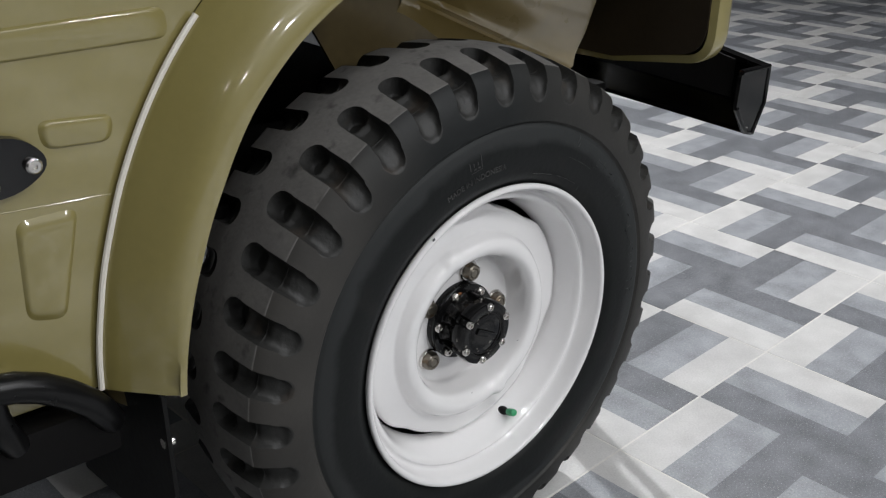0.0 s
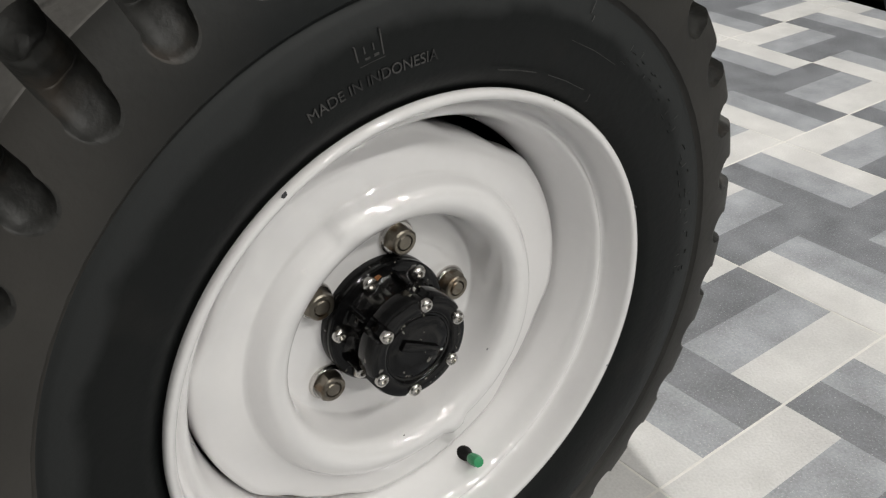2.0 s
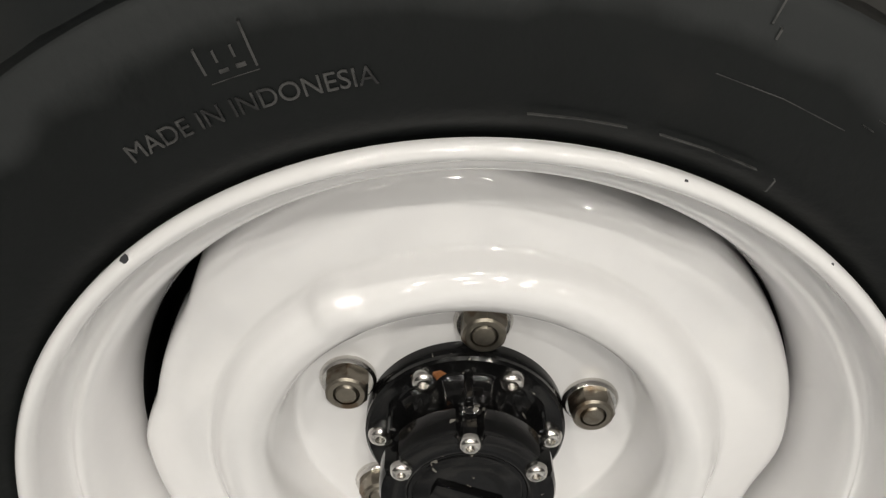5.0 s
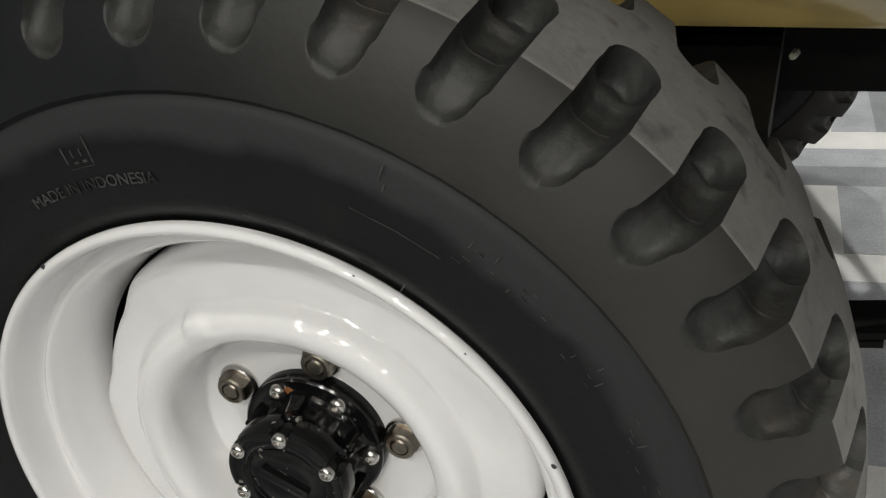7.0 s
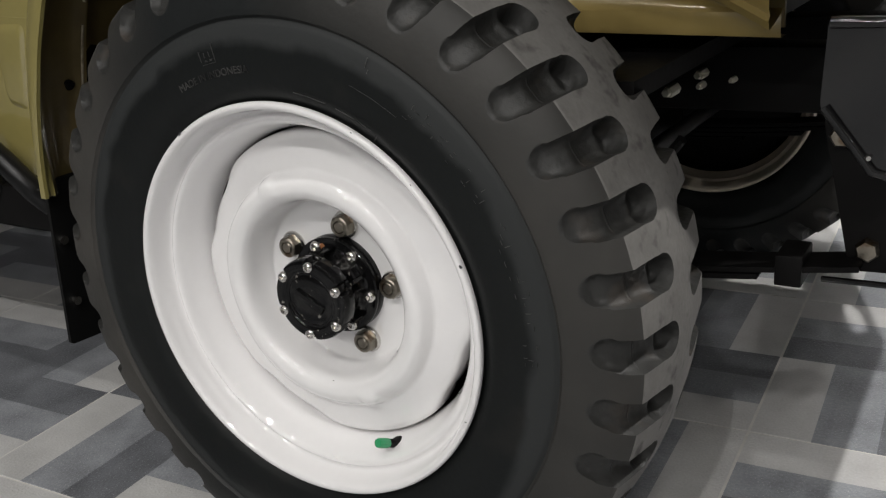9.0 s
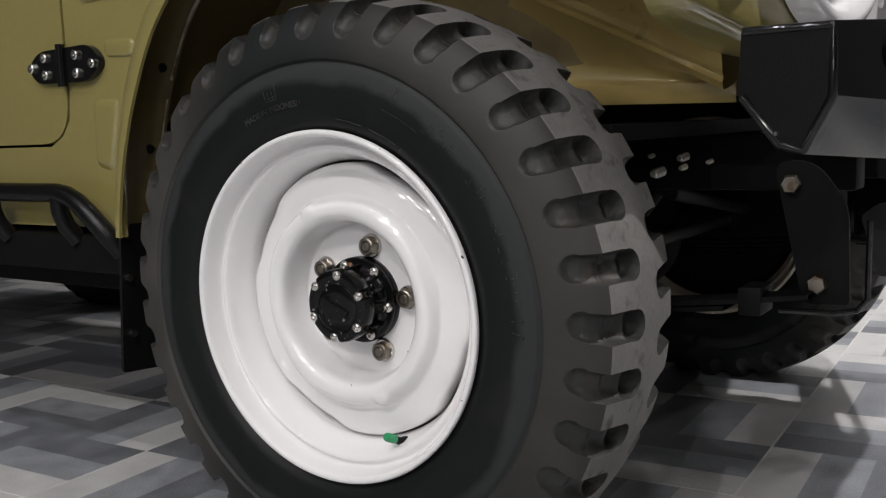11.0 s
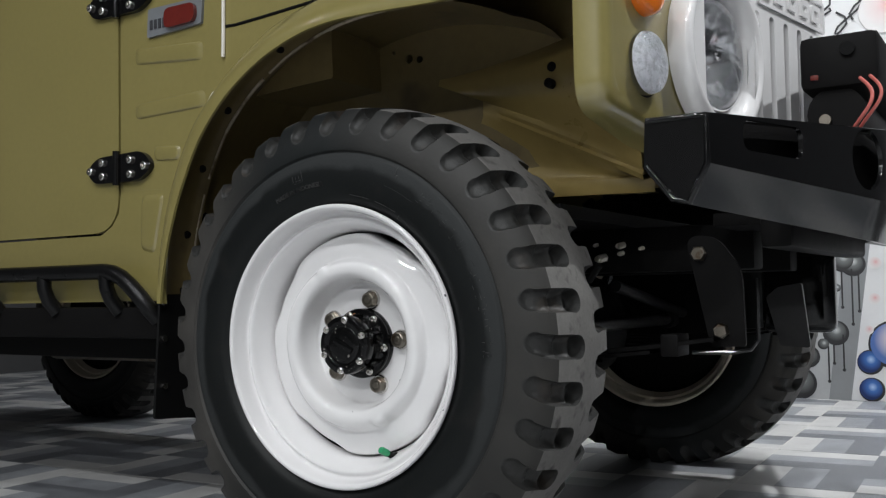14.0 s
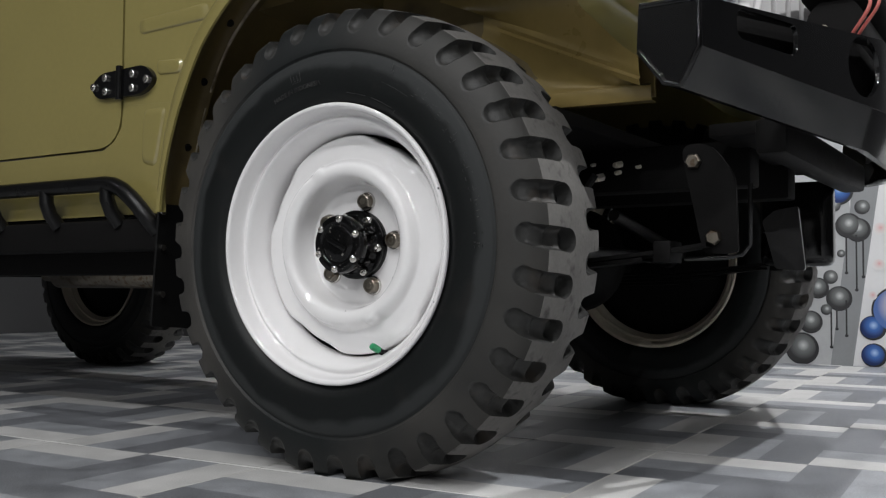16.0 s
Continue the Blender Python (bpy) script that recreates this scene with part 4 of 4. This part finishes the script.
        row += [low + Vector((0, -0.004, -0.004)), low + Vector((0, -0.005, -0.022)), low + Vector((0, -0.002, -0.028)), low + Vector((0, 0.02, -0.028))]
        rows_.append(row)
    strip(bm, rows_)
    valance = part("valance", bm, VALANCE_LIT, root, "olive lower valance between wing and nose", 40)
    bm = bmesh.new()
    for x, y, z in ((0.247, 0.196, 0.798), (0.2455, 0.186, 0.770)):
        lathe(bm, [(0.008, 0.012), (0.008, -0.004), (0.006, -0.005), (0.0, -0.005)], 12, at=(x, y, z))
    part("rubber_plug", bm, SATIN, valance, "two small black rubber plugs")
    bm = bmesh.new()
    poly = rounded([(-0.44, 0.798), (-0.30, 0.804), (-0.130, 0.813), (-0.133, 0.905), (-0.44, 0.905)], [0, 0, 0.006, 0.006, 0], 4)
    sheet(bm, poly, [], side(0.100), 0.146)
    part("stiffener", bm, ARCH_SHADED, root, "pressed olive stiffener on the inner wing", 30)
    # nose panel, swept back towards both wings
    bm = bmesh.new()
    rows_ = []
    for x, inset in ((0.403, 0.012), (0.407, 0.001), (0.412, 0.0), (0.434, 0.001), (0.443, 0.004), (0.449, 0.010), (0.4515, 0.018), (0.452, 0.028)):
        o = rounded([(-0.079 + inset, 1.05), (-0.079 + inset, 0.668 + inset), (0.10, 0.641 + inset), (CX, 0.622 + inset), (2 * CX - 0.10, 0.641 + inset), (2 * CX + 0.079 - inset, 0.668 + inset), (2 * CX + 0.079 - inset, 1.05), (CX, 1.05)], [0.0, 0.044 - inset, 0.0, 0.0, 0.0, 0.044 - inset, 0.0, 0.0], 14)
        rows_.append([(x + sweep(y) * smoothstep(0.405, 0.44, x), y, z) for y, z in o])
    vs = strip(bm, rows_, close=True)
    ring = [(v.co.y, v.co.z) for v in vs[-1]]
    for lo, hi, lamp_y in ((-1, CX + 1e-4, 0.226), (CX - 1e-4, 9, 2 * CX - 0.226)):
        sheet(bm, [p for p in ring if lo < p[0] < hi], [circle(lamp_y, 0.786, 0.098, 48)], lambda u, v, w: (0.452 + sweep(u) - w, u, v), 0.003)
    part("nose_panel", bm, PAINT, root, "glossy olive front panel", 35)

    def facing(y, z, out=0.0):
        """On the swept nose, with the part's -y side turned forward."""
        turn = -SWEEP_DEG if y < CX else SWEEP_DEG
        return Matrix.Translation((0.452 + sweep(y) + out, y, z)) @ Matrix.Rotation(radians(90 + turn), 4, "Z")

    def lamp(y, z, r, dome, lens, label, name):
        bm = bmesh.new()
        lathe(bm, [(r + 0.0035, 0.001), (r + 0.0035, -0.0025), (r + 0.0015, -0.004), (r - 0.001, -0.003)], 40)
        o = part(name, bm, SATIN, root, label)
        o.matrix_basis = facing(y, z)
        bm = bmesh.new()
        lathe(bm, [(r, -0.001), (r, -0.012), (r * 0.97, -0.016)] + [(r * 0.97 * math.cos(t), -0.016 - dome * math.sin(t)) for t in [math.pi / 2 * k / 9 for k in range(1, 9)]] + [(0.0005, -0.016 - dome)], 48)
        part("lens", bm, lens, o)
        # moulded rings and rays behind the lens
        bm = bmesh.new()
        prof = []
        for k in range(15):
            q = r * 0.95 * (1 - k / 15)
            prof += [(q, -0.0115), (q - r * 0.03, -0.0135)]
        lathe(bm, prof + [(0.0005, -0.0125)], 72, lambda a, q, y: (q, y + 0.0009 * math.cos(24 * a) * smoothstep(0.1 * r, 0.4 * r, q) * smoothstep(r, 0.8 * r, q)))
        part("reflector", bm, PRISM if lens is CLEAR else ORANGE, o)

    for y in (0.031, 2 * CX - 0.031):
        lamp(y, 0.7405, 0.0435, 0.012, CLEAR, "round clear ribbed parking lamp", "parking_lamp")
        lamp(y, 0.848, 0.0425, 0.012, ORANGE, "round orange turn signal lamp", "turn_signal")

    # headlamps in wide white bezels and the slotted white grille
    for y in (0.226, 2 * CX - 0.226):
        bm = bmesh.new()
        lathe(bm, [(0.128, 0.004), (0.127, -0.022), (0.124, -0.028), (0.119, -0.0305), (0.113, -0.0300), (0.100, -0.0200), (0.093, -0.010), (0.091, 0.004), (0.089, 0.012)], 72)
        o = part("headlamp", bm, WHITE, root, "round headlamp in a wide white bezel")
        o.matrix_basis = facing(y, 0.786, 0.006)
        bm = bmesh.new()
        lathe(bm, [(0.083, 0.000), (0.083, -0.008), (0.079, -0.014), (0.06, -0.021), (0.03, -0.025), (0.0005, -0.026)], 96, lambda a, q, y: (q, y - 0.0006 * math.cos(48 * math.sin(a) * q / 0.083) * smoothstep(0.083, 0.07, q)))
        part("lens", bm, CLEAR, o)
        bm = bmesh.new()
        lathe(bm, [(0.0865, 0.002), (0.0865, -0.008), (0.0845, -0.010), (0.0825, -0.006)], 48)
        part("chrome_ring", bm, CHROME, o)
        bm = bmesh.new()
        lathe(bm, [(0.0825, -0.006), (0.075, 0.006), (0.062, 0.020), (0.045, 0.032), (0.025, 0.040), (0.0005, 0.043)], 48, lambda a, q, y: (q, y + 0.0012 * math.cos(16 * a) * smoothstep(0.02, 0.06, q)))
        part("reflector", bm, MIRROR, o)
        bm = bmesh.new()
        tube(bm, [(0, 0.040, 0), (0, 0.008, 0), (0, 0.004, 0)], [0.010, 0.010, 0.006], 14)
        part("bulb", bm, CHROME, o)

    def grille_at(u, v, w):
        return (0.4845 + sweep(u) - w, u, v)

    bm = bmesh.new()
    holes = []
    for k in range(11):
        y = 0.327 + 0.0546 * k
        if abs(y - CX) < 0.01:
            continue
        holes.append(rounded([(y - 0.0098, 0.690), (y + 0.0098, 0.690), (y + 0.0098, 0.872), (y - 0.0098, 0.872)], 0.0095, 5))
    outer = rounded([(0.150, 0.672), (CX, 0.672), (2 * CX - 0.150, 0.672), (2 * CX - 0.150, 0.955), (CX, 0.955), (0.150, 0.955)], [0.03, 0, 0.03, 0.05, 0, 0.05], 6)
    sheet(bm, outer, [circle(0.226, 0.786, 0.116, 48), circle(2 * CX - 0.226, 0.786, 0.116, 48), *holes], grille_at, 0.012)
    grille = part("grille", bm, WHITE, root, "white pressed grille with vertical slots", 30)
    bm = bmesh.new()
    for lo, hi in ((0.31, CX - 0.004), (CX + 0.004, 0.89)):
        sheet(bm, [(lo, 0.68), (hi, 0.68), (hi, 0.89), (lo, 0.89)], [], lambda u, v, w: (0.456 + sweep(u) - w, u, v), 0.003)
    part("grille_backing", bm, SATIN, grille, "dark space behind the slots")
    # raised rail and plain badge shapes over the slots
    bm = bmesh.new()
    sheet(bm, rounded([(0.325, 0.884), (CX - 0.002, 0.884), (CX - 0.002, 0.940), (0.325, 0.940)], 0.006, 4), [rounded([(0.331, 0.890), (CX - 0.008, 0.890), (CX - 0.008, 0.934), (0.331, 0.934)], 0.005, 4)], lambda u, v, w: (0.488 + sweep(u) - w, u, v), 0.005)
    part("badge_frame", bm, WHITE, grille)
    for k in range(5):
        y = 0.340 + 0.050 * k
        bm = bmesh.new()
        sheet(bm, rounded([(y, 0.897), (y + 0.036, 0.897), (y + 0.036, 0.927), (y, 0.927)], 0.005, 3), [rounded([(y + 0.009, 0.906), (y + 0.027, 0.906), (y + 0.027, 0.918), (y + 0.009, 0.918)], 0.003, 3)], lambda u, v, w: (0.489 + sweep(u) - w, u, v), 0.006)
        part("badge_shape", bm, WHITE, grille)
    bm = bmesh.new()
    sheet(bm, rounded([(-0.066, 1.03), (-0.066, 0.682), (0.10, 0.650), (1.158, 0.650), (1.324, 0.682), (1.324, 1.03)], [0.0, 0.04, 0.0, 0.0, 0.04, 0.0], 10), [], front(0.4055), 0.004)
    part("nose_back", bm, NOSE_SHADED, root, "shaded brown back of the front panel", 30)
    bumper(root)
    underside(root)
    bm = bmesh.new()
    box(bm, (-0.33, 0.05, 1.03), (0.43, 1.15, 1.07), 0.03)
    part("bonnet", bm, PAINT, root, "olive bonnet")
    bm = bmesh.new()
    box(bm, (-2.45, 0.05, 1.00), (-0.33, 1.15, 1.09), 0.03)
    box(bm, (-2.45, 0.0345, 0.5585), (-1.46, 0.055, 1.08), 0.005)
    part("rear_body", bm, PAINT, root, "olive rear body")
    bm = bmesh.new()
    sheet(bm, [(-2.45, 0.50), (0.44, 0.60), (0.44, 1.04), (-2.45, 1.04)], [], side(2 * CX - 0.05), 0.02)
    part("far_side", bm, PAINT, root, "olive far body side")
    return root


REACH = 0.45


def bumper(root):
    """Black plate bumper with swept ends, a slot and a round hole in each wing."""
    def section(y):
        d = min(abs(y + 0.075), abs(2 * CX + 0.075 - y), REACH)
        x = 0.578 + 0.31 * d
        return x, 0.645 + 0.055 * d, 0.584 - 0.055 * d, 0.535 - 0.075 * d

    ys = [-0.075, -0.068] + [-0.068 + 0.443 * k / 10 for k in range(1, 11)]
    ys += [2 * CX - y for y in reversed(ys)]
    def rail(name, sec, label):
        bm = bmesh.new()
        vs = strip(bm, [[(px, y, pz) for px, pz in sec(*section(y))] for y in ys], close=True)
        bm.faces.new(vs[0])
        bm.faces.new(vs[-1])
        return part(name, bm, BLACK, root if name == "bumper" else ob, label, 30)

    ob = rail("bumper", lambda x, zt, zc, zb: ((x - 0.002, zc), (x - 0.026, zb), (x - 0.040, zb + 0.003), (x - 0.038, zb + 0.009), (x - 0.027, zb + 0.006), (x - 0.007, zc + 0.002)), "gloss black plate steel winch bumper")
    rail("top_flange", lambda x, zt, zc, zb: ((x - 0.024, zt + 0.0005), (x - 0.003, zt + 0.0005), (x - 0.0005, zt - 0.002), (x - 0.007, zt - 0.006), (x - 0.024, zt - 0.006)), "")
    for y, w in ((-0.0745, 0.006), (2 * CX + 0.0745, -0.006)):
        x, zt, zc, zb = section(y)
        bm = bmesh.new()
        sheet(bm, rounded([(x - 0.079, zt + 0.001), (x - 0.0005, zt), (x - 0.001, zc), (x - 0.026, zb), (x - 0.048, zb + 0.006), (x - 0.082, zc + 0.001)], 0.006, 3), [], side(y), w)
        part("end_plate", bm, BLACK, ob, "", 30)
    bm = bmesh.new()
    strip(bm, [[(section(y)[0] - 0.034, y, section(y)[2] + 0.004), (section(y)[0] - 0.034, y, section(y)[1] - 0.0015), (section(y)[0] - 0.037, y, section(y)[1] - 0.0015), (section(y)[0] - 0.037, y, section(y)[2] + 0.004)] for y in ys[2:-2]], close=True)
    part("inner_plate", bm, SATIN, ob, "dull black plate behind the openings")
    for y in (-0.0735, 2 * CX + 0.0735):
        x, zt, zc, zb = section(y)
        bm = bmesh.new()
        tube(bm, [(x - 0.078, y, zt - 0.003), (x - 0.003, y, zt - 0.003), (x - 0.003, y, zc), (x - 0.026, y, zb + 0.003), (x - 0.046, y, zb + 0.008), (x - 0.079, y, zc + 0.002)], 0.0042, 10)
        part("weld_bead", bm, BLACK, ob, "rounded welded corner edge")
    # front plate with its openings
    slot = rounded([(-0.001, 0.606), (0.138, 0.604), (0.138, 0.647), (-0.001, 0.645)], 0.017, 6)
    hole = circle(0.316, 0.6195, 0.0455, 36)
    bm = bmesh.new()
    outer = [(y, section(y)[2]) for y in ys] + [(y, section(y)[1] - 0.0005) for y in reversed(ys)]
    far = [[(2 * CX - u, v) for u, v in reversed(h)] for h in (slot, hole)]

    def place(u, v, w):
        return (section(u)[0] - 0.0005 - w, u, v)

    sheet(bm, outer, [slot, hole, *far], place, 0.006)
    part("front_plate", bm, BLACK, ob, "gloss black plate with slot and round hole", 25)
    bm = bmesh.new()
    tube(bm, [(0.528, -0.076, 0.553), (0.530, -0.079, 0.553)], 0.0018, 8)
    part("bumper_bolt", bm, BRIGHT, ob)
    # winch on top, with its cable
    bm = bmesh.new()
    box(bm, (0.600, 0.345, 0.738), (0.715, 0.86, 0.822), 0.012)
    winch = part("winch", bm, SATIN, root, "black electric winch on the bumper")
    bm = bmesh.new()
    tube(bm, [(0.650, 0.36, 0.700), (0.650, 0.84, 0.700)], 0.043, 28)
    part("winch_drum", bm, SATIN, winch)
    bm = bmesh.new()
    box(bm, (0.617, 0.341, 0.752), (0.629, 0.346, 0.760), 0.001)
    part("winch_label", bm, RED, winch)
    bm = bmesh.new()
    tube(bm, [(0.672, 0.352, 0.795), (0.672, 0.338, 0.795)], 0.011, 16)
    part("winch_knob", bm, BLACK, winch)
    bm = bmesh.new()
    tube(bm, [(0.635, 0.36, 0.690), (0.635, 0.348, 0.690)], 0.009, 12)
    part("winch_bolt", bm, STEEL, winch)
    bm = bmesh.new()
    pts = [(0.690 + 0.020 * math.sin(4 * t), 0.33 - 0.03 * math.sin(3 * t), 0.745 - 0.085 * t) for t in [k / 14 for k in range(15)]]
    tube(bm, pts, 0.0028, 8)
    tube(bm, [(x + 0.010 + 0.006 * math.sin(9 * z), y + 0.012, z + 0.004) for x, y, z in pts], 0.0026, 8)
    part("winch_cable", bm, REDWIRE, winch, "thin red winch cable")


def underside(root):
    """Frame, axles, springs and the small bright fittings under the car."""
    for y in (0.265, 0.935):
        bm = bmesh.new()
        yr = 0.465 if y < CX else 0.735
        box(bm, (-2.35, yr - 0.03, 0.465), (0.50, yr + 0.03, 0.545), 0.006)
        part("frame_rail", bm, SATIN, root, "black steel frame rail")
        # spring shackle
        bm = bmesh.new()
        poly = rounded([(0.440, 0.515), (0.488, 0.515), (0.526, 0.462), (0.529, 0.345), (0.476, 0.343)], [0.022, 0.024, 0.02, 0.006, 0.012], 5)
        sheet(bm, poly, [], side(y - 0.012 if y < CX else y + 0.006), 0.008)
        shackle = part("spring_shackle", bm, SATIN, root, "flat black spring shackle plate")
        bm = bmesh.new()
        lathe(bm, [(0.0125, 0.0), (0.0125, -0.008), (0.010, -0.011), (0.0, -0.011)], 6)
        sb = part("shackle_bolt", bm, STEEL, shackle, "dull hex bolt head")
        for k, (x, z) in enumerate(((0.462, 0.487), (0.493, 0.369))):
            m = pose(x, y - 0.012 if y < CX else y - 0.05, z, 0, 20 * k)
            if k == 0:
                sb.matrix_basis = m
            else:
                again(sb, m)
        # leaf spring with a clamp
        yl = y - 0.02 if y < CX else y + 0.02
        bm = bmesh.new()
        for k in range(4):
            half = 0.47 - 0.10 * k
            rows_ = []
            for i in range(17):
                t = -1 + i / 8
                x = 0.02 + half * t
                z = 0.326 + 0.034 * (x - 0.02) ** 2 / 0.22 - 0.008 * k
                rows_.append([(x, yl - 0.025, z), (x, yl + 0.025, z), (x, yl + 0.025, z - 0.006), (x, yl - 0.025, z - 0.006)])
            vs = strip(bm, rows_, close=True)
        box(bm, (0.408, yl - 0.028, 0.330), (0.436, yl + 0.028, 0.364), 0.003)
        part("leaf_spring", bm, SATIN, root, "black leaf spring pack with a clamp", 20)
        # shock absorber
        bm = bmesh.new()
        tube(bm, [(-0.05, y - 0.05, 0.27), (0.05, y - 0.06, 0.45)], 0.024, 16)
        tube(bm, [(0.05, y - 0.06, 0.45), (0.09, y - 0.06, 0.52)], 0.012, 12)
        part("shock_absorber", bm, BLACK, root, "gloss black shock absorber")
    for x in (0.0, -2.08):
        bm = bmesh.new()
        tube(bm, [(x, 0.11, 0.355), (x, 1.09, 0.355)], 0.036, 20)
        if x < -1:
            lathe(bm, [(0.0005, -0.09), (0.08, -0.08), (0.115, -0.03), (0.118, 0.03), (0.08, 0.08), (0.0005, 0.09)], 32, at=(x, CX, 0.355))
        else:
            lathe(bm, [(0.0005, -0.09), (0.08, -0.08), (0.115, -0.03), (0.118, 0.03), (0.08, 0.08), (0.0005, 0.09)], 32, at=(x, 0.80, 0.355))
        part("axle", bm, SATIN, root, "black axle tube with its housing")
    bm = bmesh.new()
    tube(bm, [(0.14, 0.13, 0.362), (0.14, 1.07, 0.362)], 0.013, 12)
    for y in (0.16, 0.30, 1.04):
        tube(bm, [(0.14, y - 0.018, 0.362), (0.14, y + 0.018, 0.362)], 0.021, 12)
    part("tie_rod", bm, ROD, root, "black steering tie rod")
    bm = bmesh.new()
    tube(bm, [(0.160, 0.66, 0.442), (0.155, 1.10, 0.376)], 0.012, 12)
    part("drag_link", bm, ROD, root, "black steering link")
    bm = bmesh.new()
    box(bm, (0.47, 0.30, 0.530), (0.56, 0.90, 0.552), 0.004)
    part("cross_member", bm, SATIN, root)
    bm = bmesh.new()
    box(bm, (0.552, 0.26, 0.492), (0.600, 0.94, 0.548), 0.010)
    part("winch_mount", bm, SATIN, root, "black channel under the bumper")
    bm = bmesh.new()
    sheet(bm, rounded([(0.476, 0.416), (0.498, 0.434), (0.540, 0.441), (0.552, 0.324), (0.500, 0.327)], 0.006, 3), [], side(0.600), 0.008)
    part("gusset_plate", bm, ROD, root, "dull dark grey gusset plate")
    bm = bmesh.new()
    box(bm, (0.400, 0.87, 0.338), (0.546, 0.93, 0.515), 0.022, None, 3)
    part("steering_box", bm, BLACK, root, "gloss black steering box bracket")
    bm = bmesh.new()
    sheet(bm, [(-2.40, 0.10), (0.30, 0.10), (0.30, 1.10), (-2.40, 1.10)], [], lambda u, v, w: (u, v, 0.545 + w), 0.02)
    part("floor_pan", bm, SATIN, root, "dark floor pan")
    bm = bmesh.new()
    box(bm, (-0.46, 0.06, 0.55), (-0.44, 1.12, 1.0))
    part("bulkhead", bm, SATIN, root, "dark bulkhead")
    for x, y, z, r in ((0.230, 0.420, 0.490, 0.0078), (0.268, 0.420, 0.512, 0.0062), (0.268, 0.420, 0.498, 0.0045), (0.220, 0.420, 0.515, 0.0036), (0.307, 0.420, 0.506, 0.0038)):
        bm = bmesh.new()
        tube(bm, [(x - 0.5 * r, y - 1.5 * r, z), (x - 0.3 * r, y - 0.7 * r, z), (x - 0.3 * r, y - 0.7 * r, z), (x + 0.5 * r, y + 1.2 * r, z + 0.5 * r)], [0.7 * r, 0.7 * r, r, r], 6)
        part("pipe_fitting", bm, BRASS, root, "small bright metal pipe fitting", 20)
    bm = bmesh.new()
    tube(bm, [(0.452, 0.238, 0.336), (0.515, 0.238, 0.337), (0.540, 0.238, 0.342), (0.551, 0.238, 0.356), (0.552, 0.238, 0.447)], 0.0035, 8)
    part("shackle_edge", bm, BLACK, root, "bent black edge of the shackle plate")
    bm = bmesh.new()
    tube(bm, [(0.30, 0.246, 0.475), (0.28, 0.25, 0.45), (0.20, 0.24, 0.43), (0.10, 0.20, 0.43)], 0.006, 8)
    part("brake_hose", bm, FLAP, root, "black rubber brake hose")

    bm = bmesh.new()
    tube(bm, [(-1.30, 0.36, 0.318), (-1.26, 0.36, 0.318), (-1.24, 0.36, 0.318), (-0.84, 0.36, 0.318), (-0.82, 0.36, 0.318), (-0.60, 0.37, 0.335)], [0.016, 0.018, 0.034, 0.034, 0.018, 0.016], 18)
    part("muffler", bm, STEEL, root, "dull grey steel muffler under the floor")
    # mud flap and side step
    bm = bmesh.new()
    poly = rounded([(-0.014, 0.440), (-0.028, 0.218), (0.050, 0.212), (0.250, 0.183), (0.200, 0.440)], 0.006, 3)
    sheet(bm, poly, [], lambda u, v, w: (-0.440 - w, u, v), 0.005)
    flap = part("mud_flap", bm, FLAP, root, "black rubber mud flap behind the wheel")
    bm = bmesh.new()
    tube(bm, [(-0.446, -0.008, 0.0), (-0.434, -0.008, 0.0)], 0.006, 10)
    fb = part("flap_bolt", bm, BRIGHT, flap)
    for k, z in enumerate((0.425, 0.36, 0.275)):
        if k == 0:
            fb.matrix_basis = pose(0, 0, z)
        else:
            again(fb, pose(0, 0, z))
    bm = bmesh.new()
    top = [(-1.75, 0.002, 0.490), (-1.70, 0.002, 0.489), (-0.640, 0.000, 0.486), (-0.610, 0.000, 0.486), (-0.582, -0.001, 0.482), (-0.558, -0.001, 0.472), (-0.534, 0.000, 0.455), (-0.514, 0.003, 0.436), (-0.498, 0.010, 0.414), (-0.487, 0.024, 0.392)]
    tube(bm, top, 0.0155, 16)
    step = part("side_step", bm, STEPBLACK, root, "gloss black tubular side step")
    bm = bmesh.new()
    box(bm, (-1.75, 0.012, 0.358), (-0.480, 0.085, 0.418), 0.008)
    part("step_rail", bm, SATIN, step)
    bm = bmesh.new()
    box(bm, (-1.75, 0.105, 0.312), (-0.47, 0.150, 0.415), 0.006)
    part("sill_rail", bm, SATIN, step)
    for x in (-0.600, -0.788, -0.976, -1.164, -1.352):
        bm = bmesh.new()
        tube(bm, [(x - 0.006, 0.000, 0.480), (x - 0.004, 0.000, 0.455), (x + 0.004, 0.004, 0.432), (x + 0.014, 0.018, 0.408)], 0.0145, 14)
        part("step_upright", bm, STEPBLACK, step)


# ---------------------------------------------------------------- build
for x, y, p in LAMPS:
    ceiling_lamp(x, y, p)
FLOOR = room()
mural()
CAR = car()
front_wheel = wheel(CAR, pose(0, 0, 0.357, 1.0))
far_wheel = wheel(CAR, pose(0.070, 1.258, 0.357, 0, 0, 180), fine=False)
for m in (pose(-2.08, 1.258, 0.357, 0, 0, 180), pose(-2.08, 0.0, 0.357)):
    copy_thing(far_wheel, m)
floor_tiles(FLOOR)
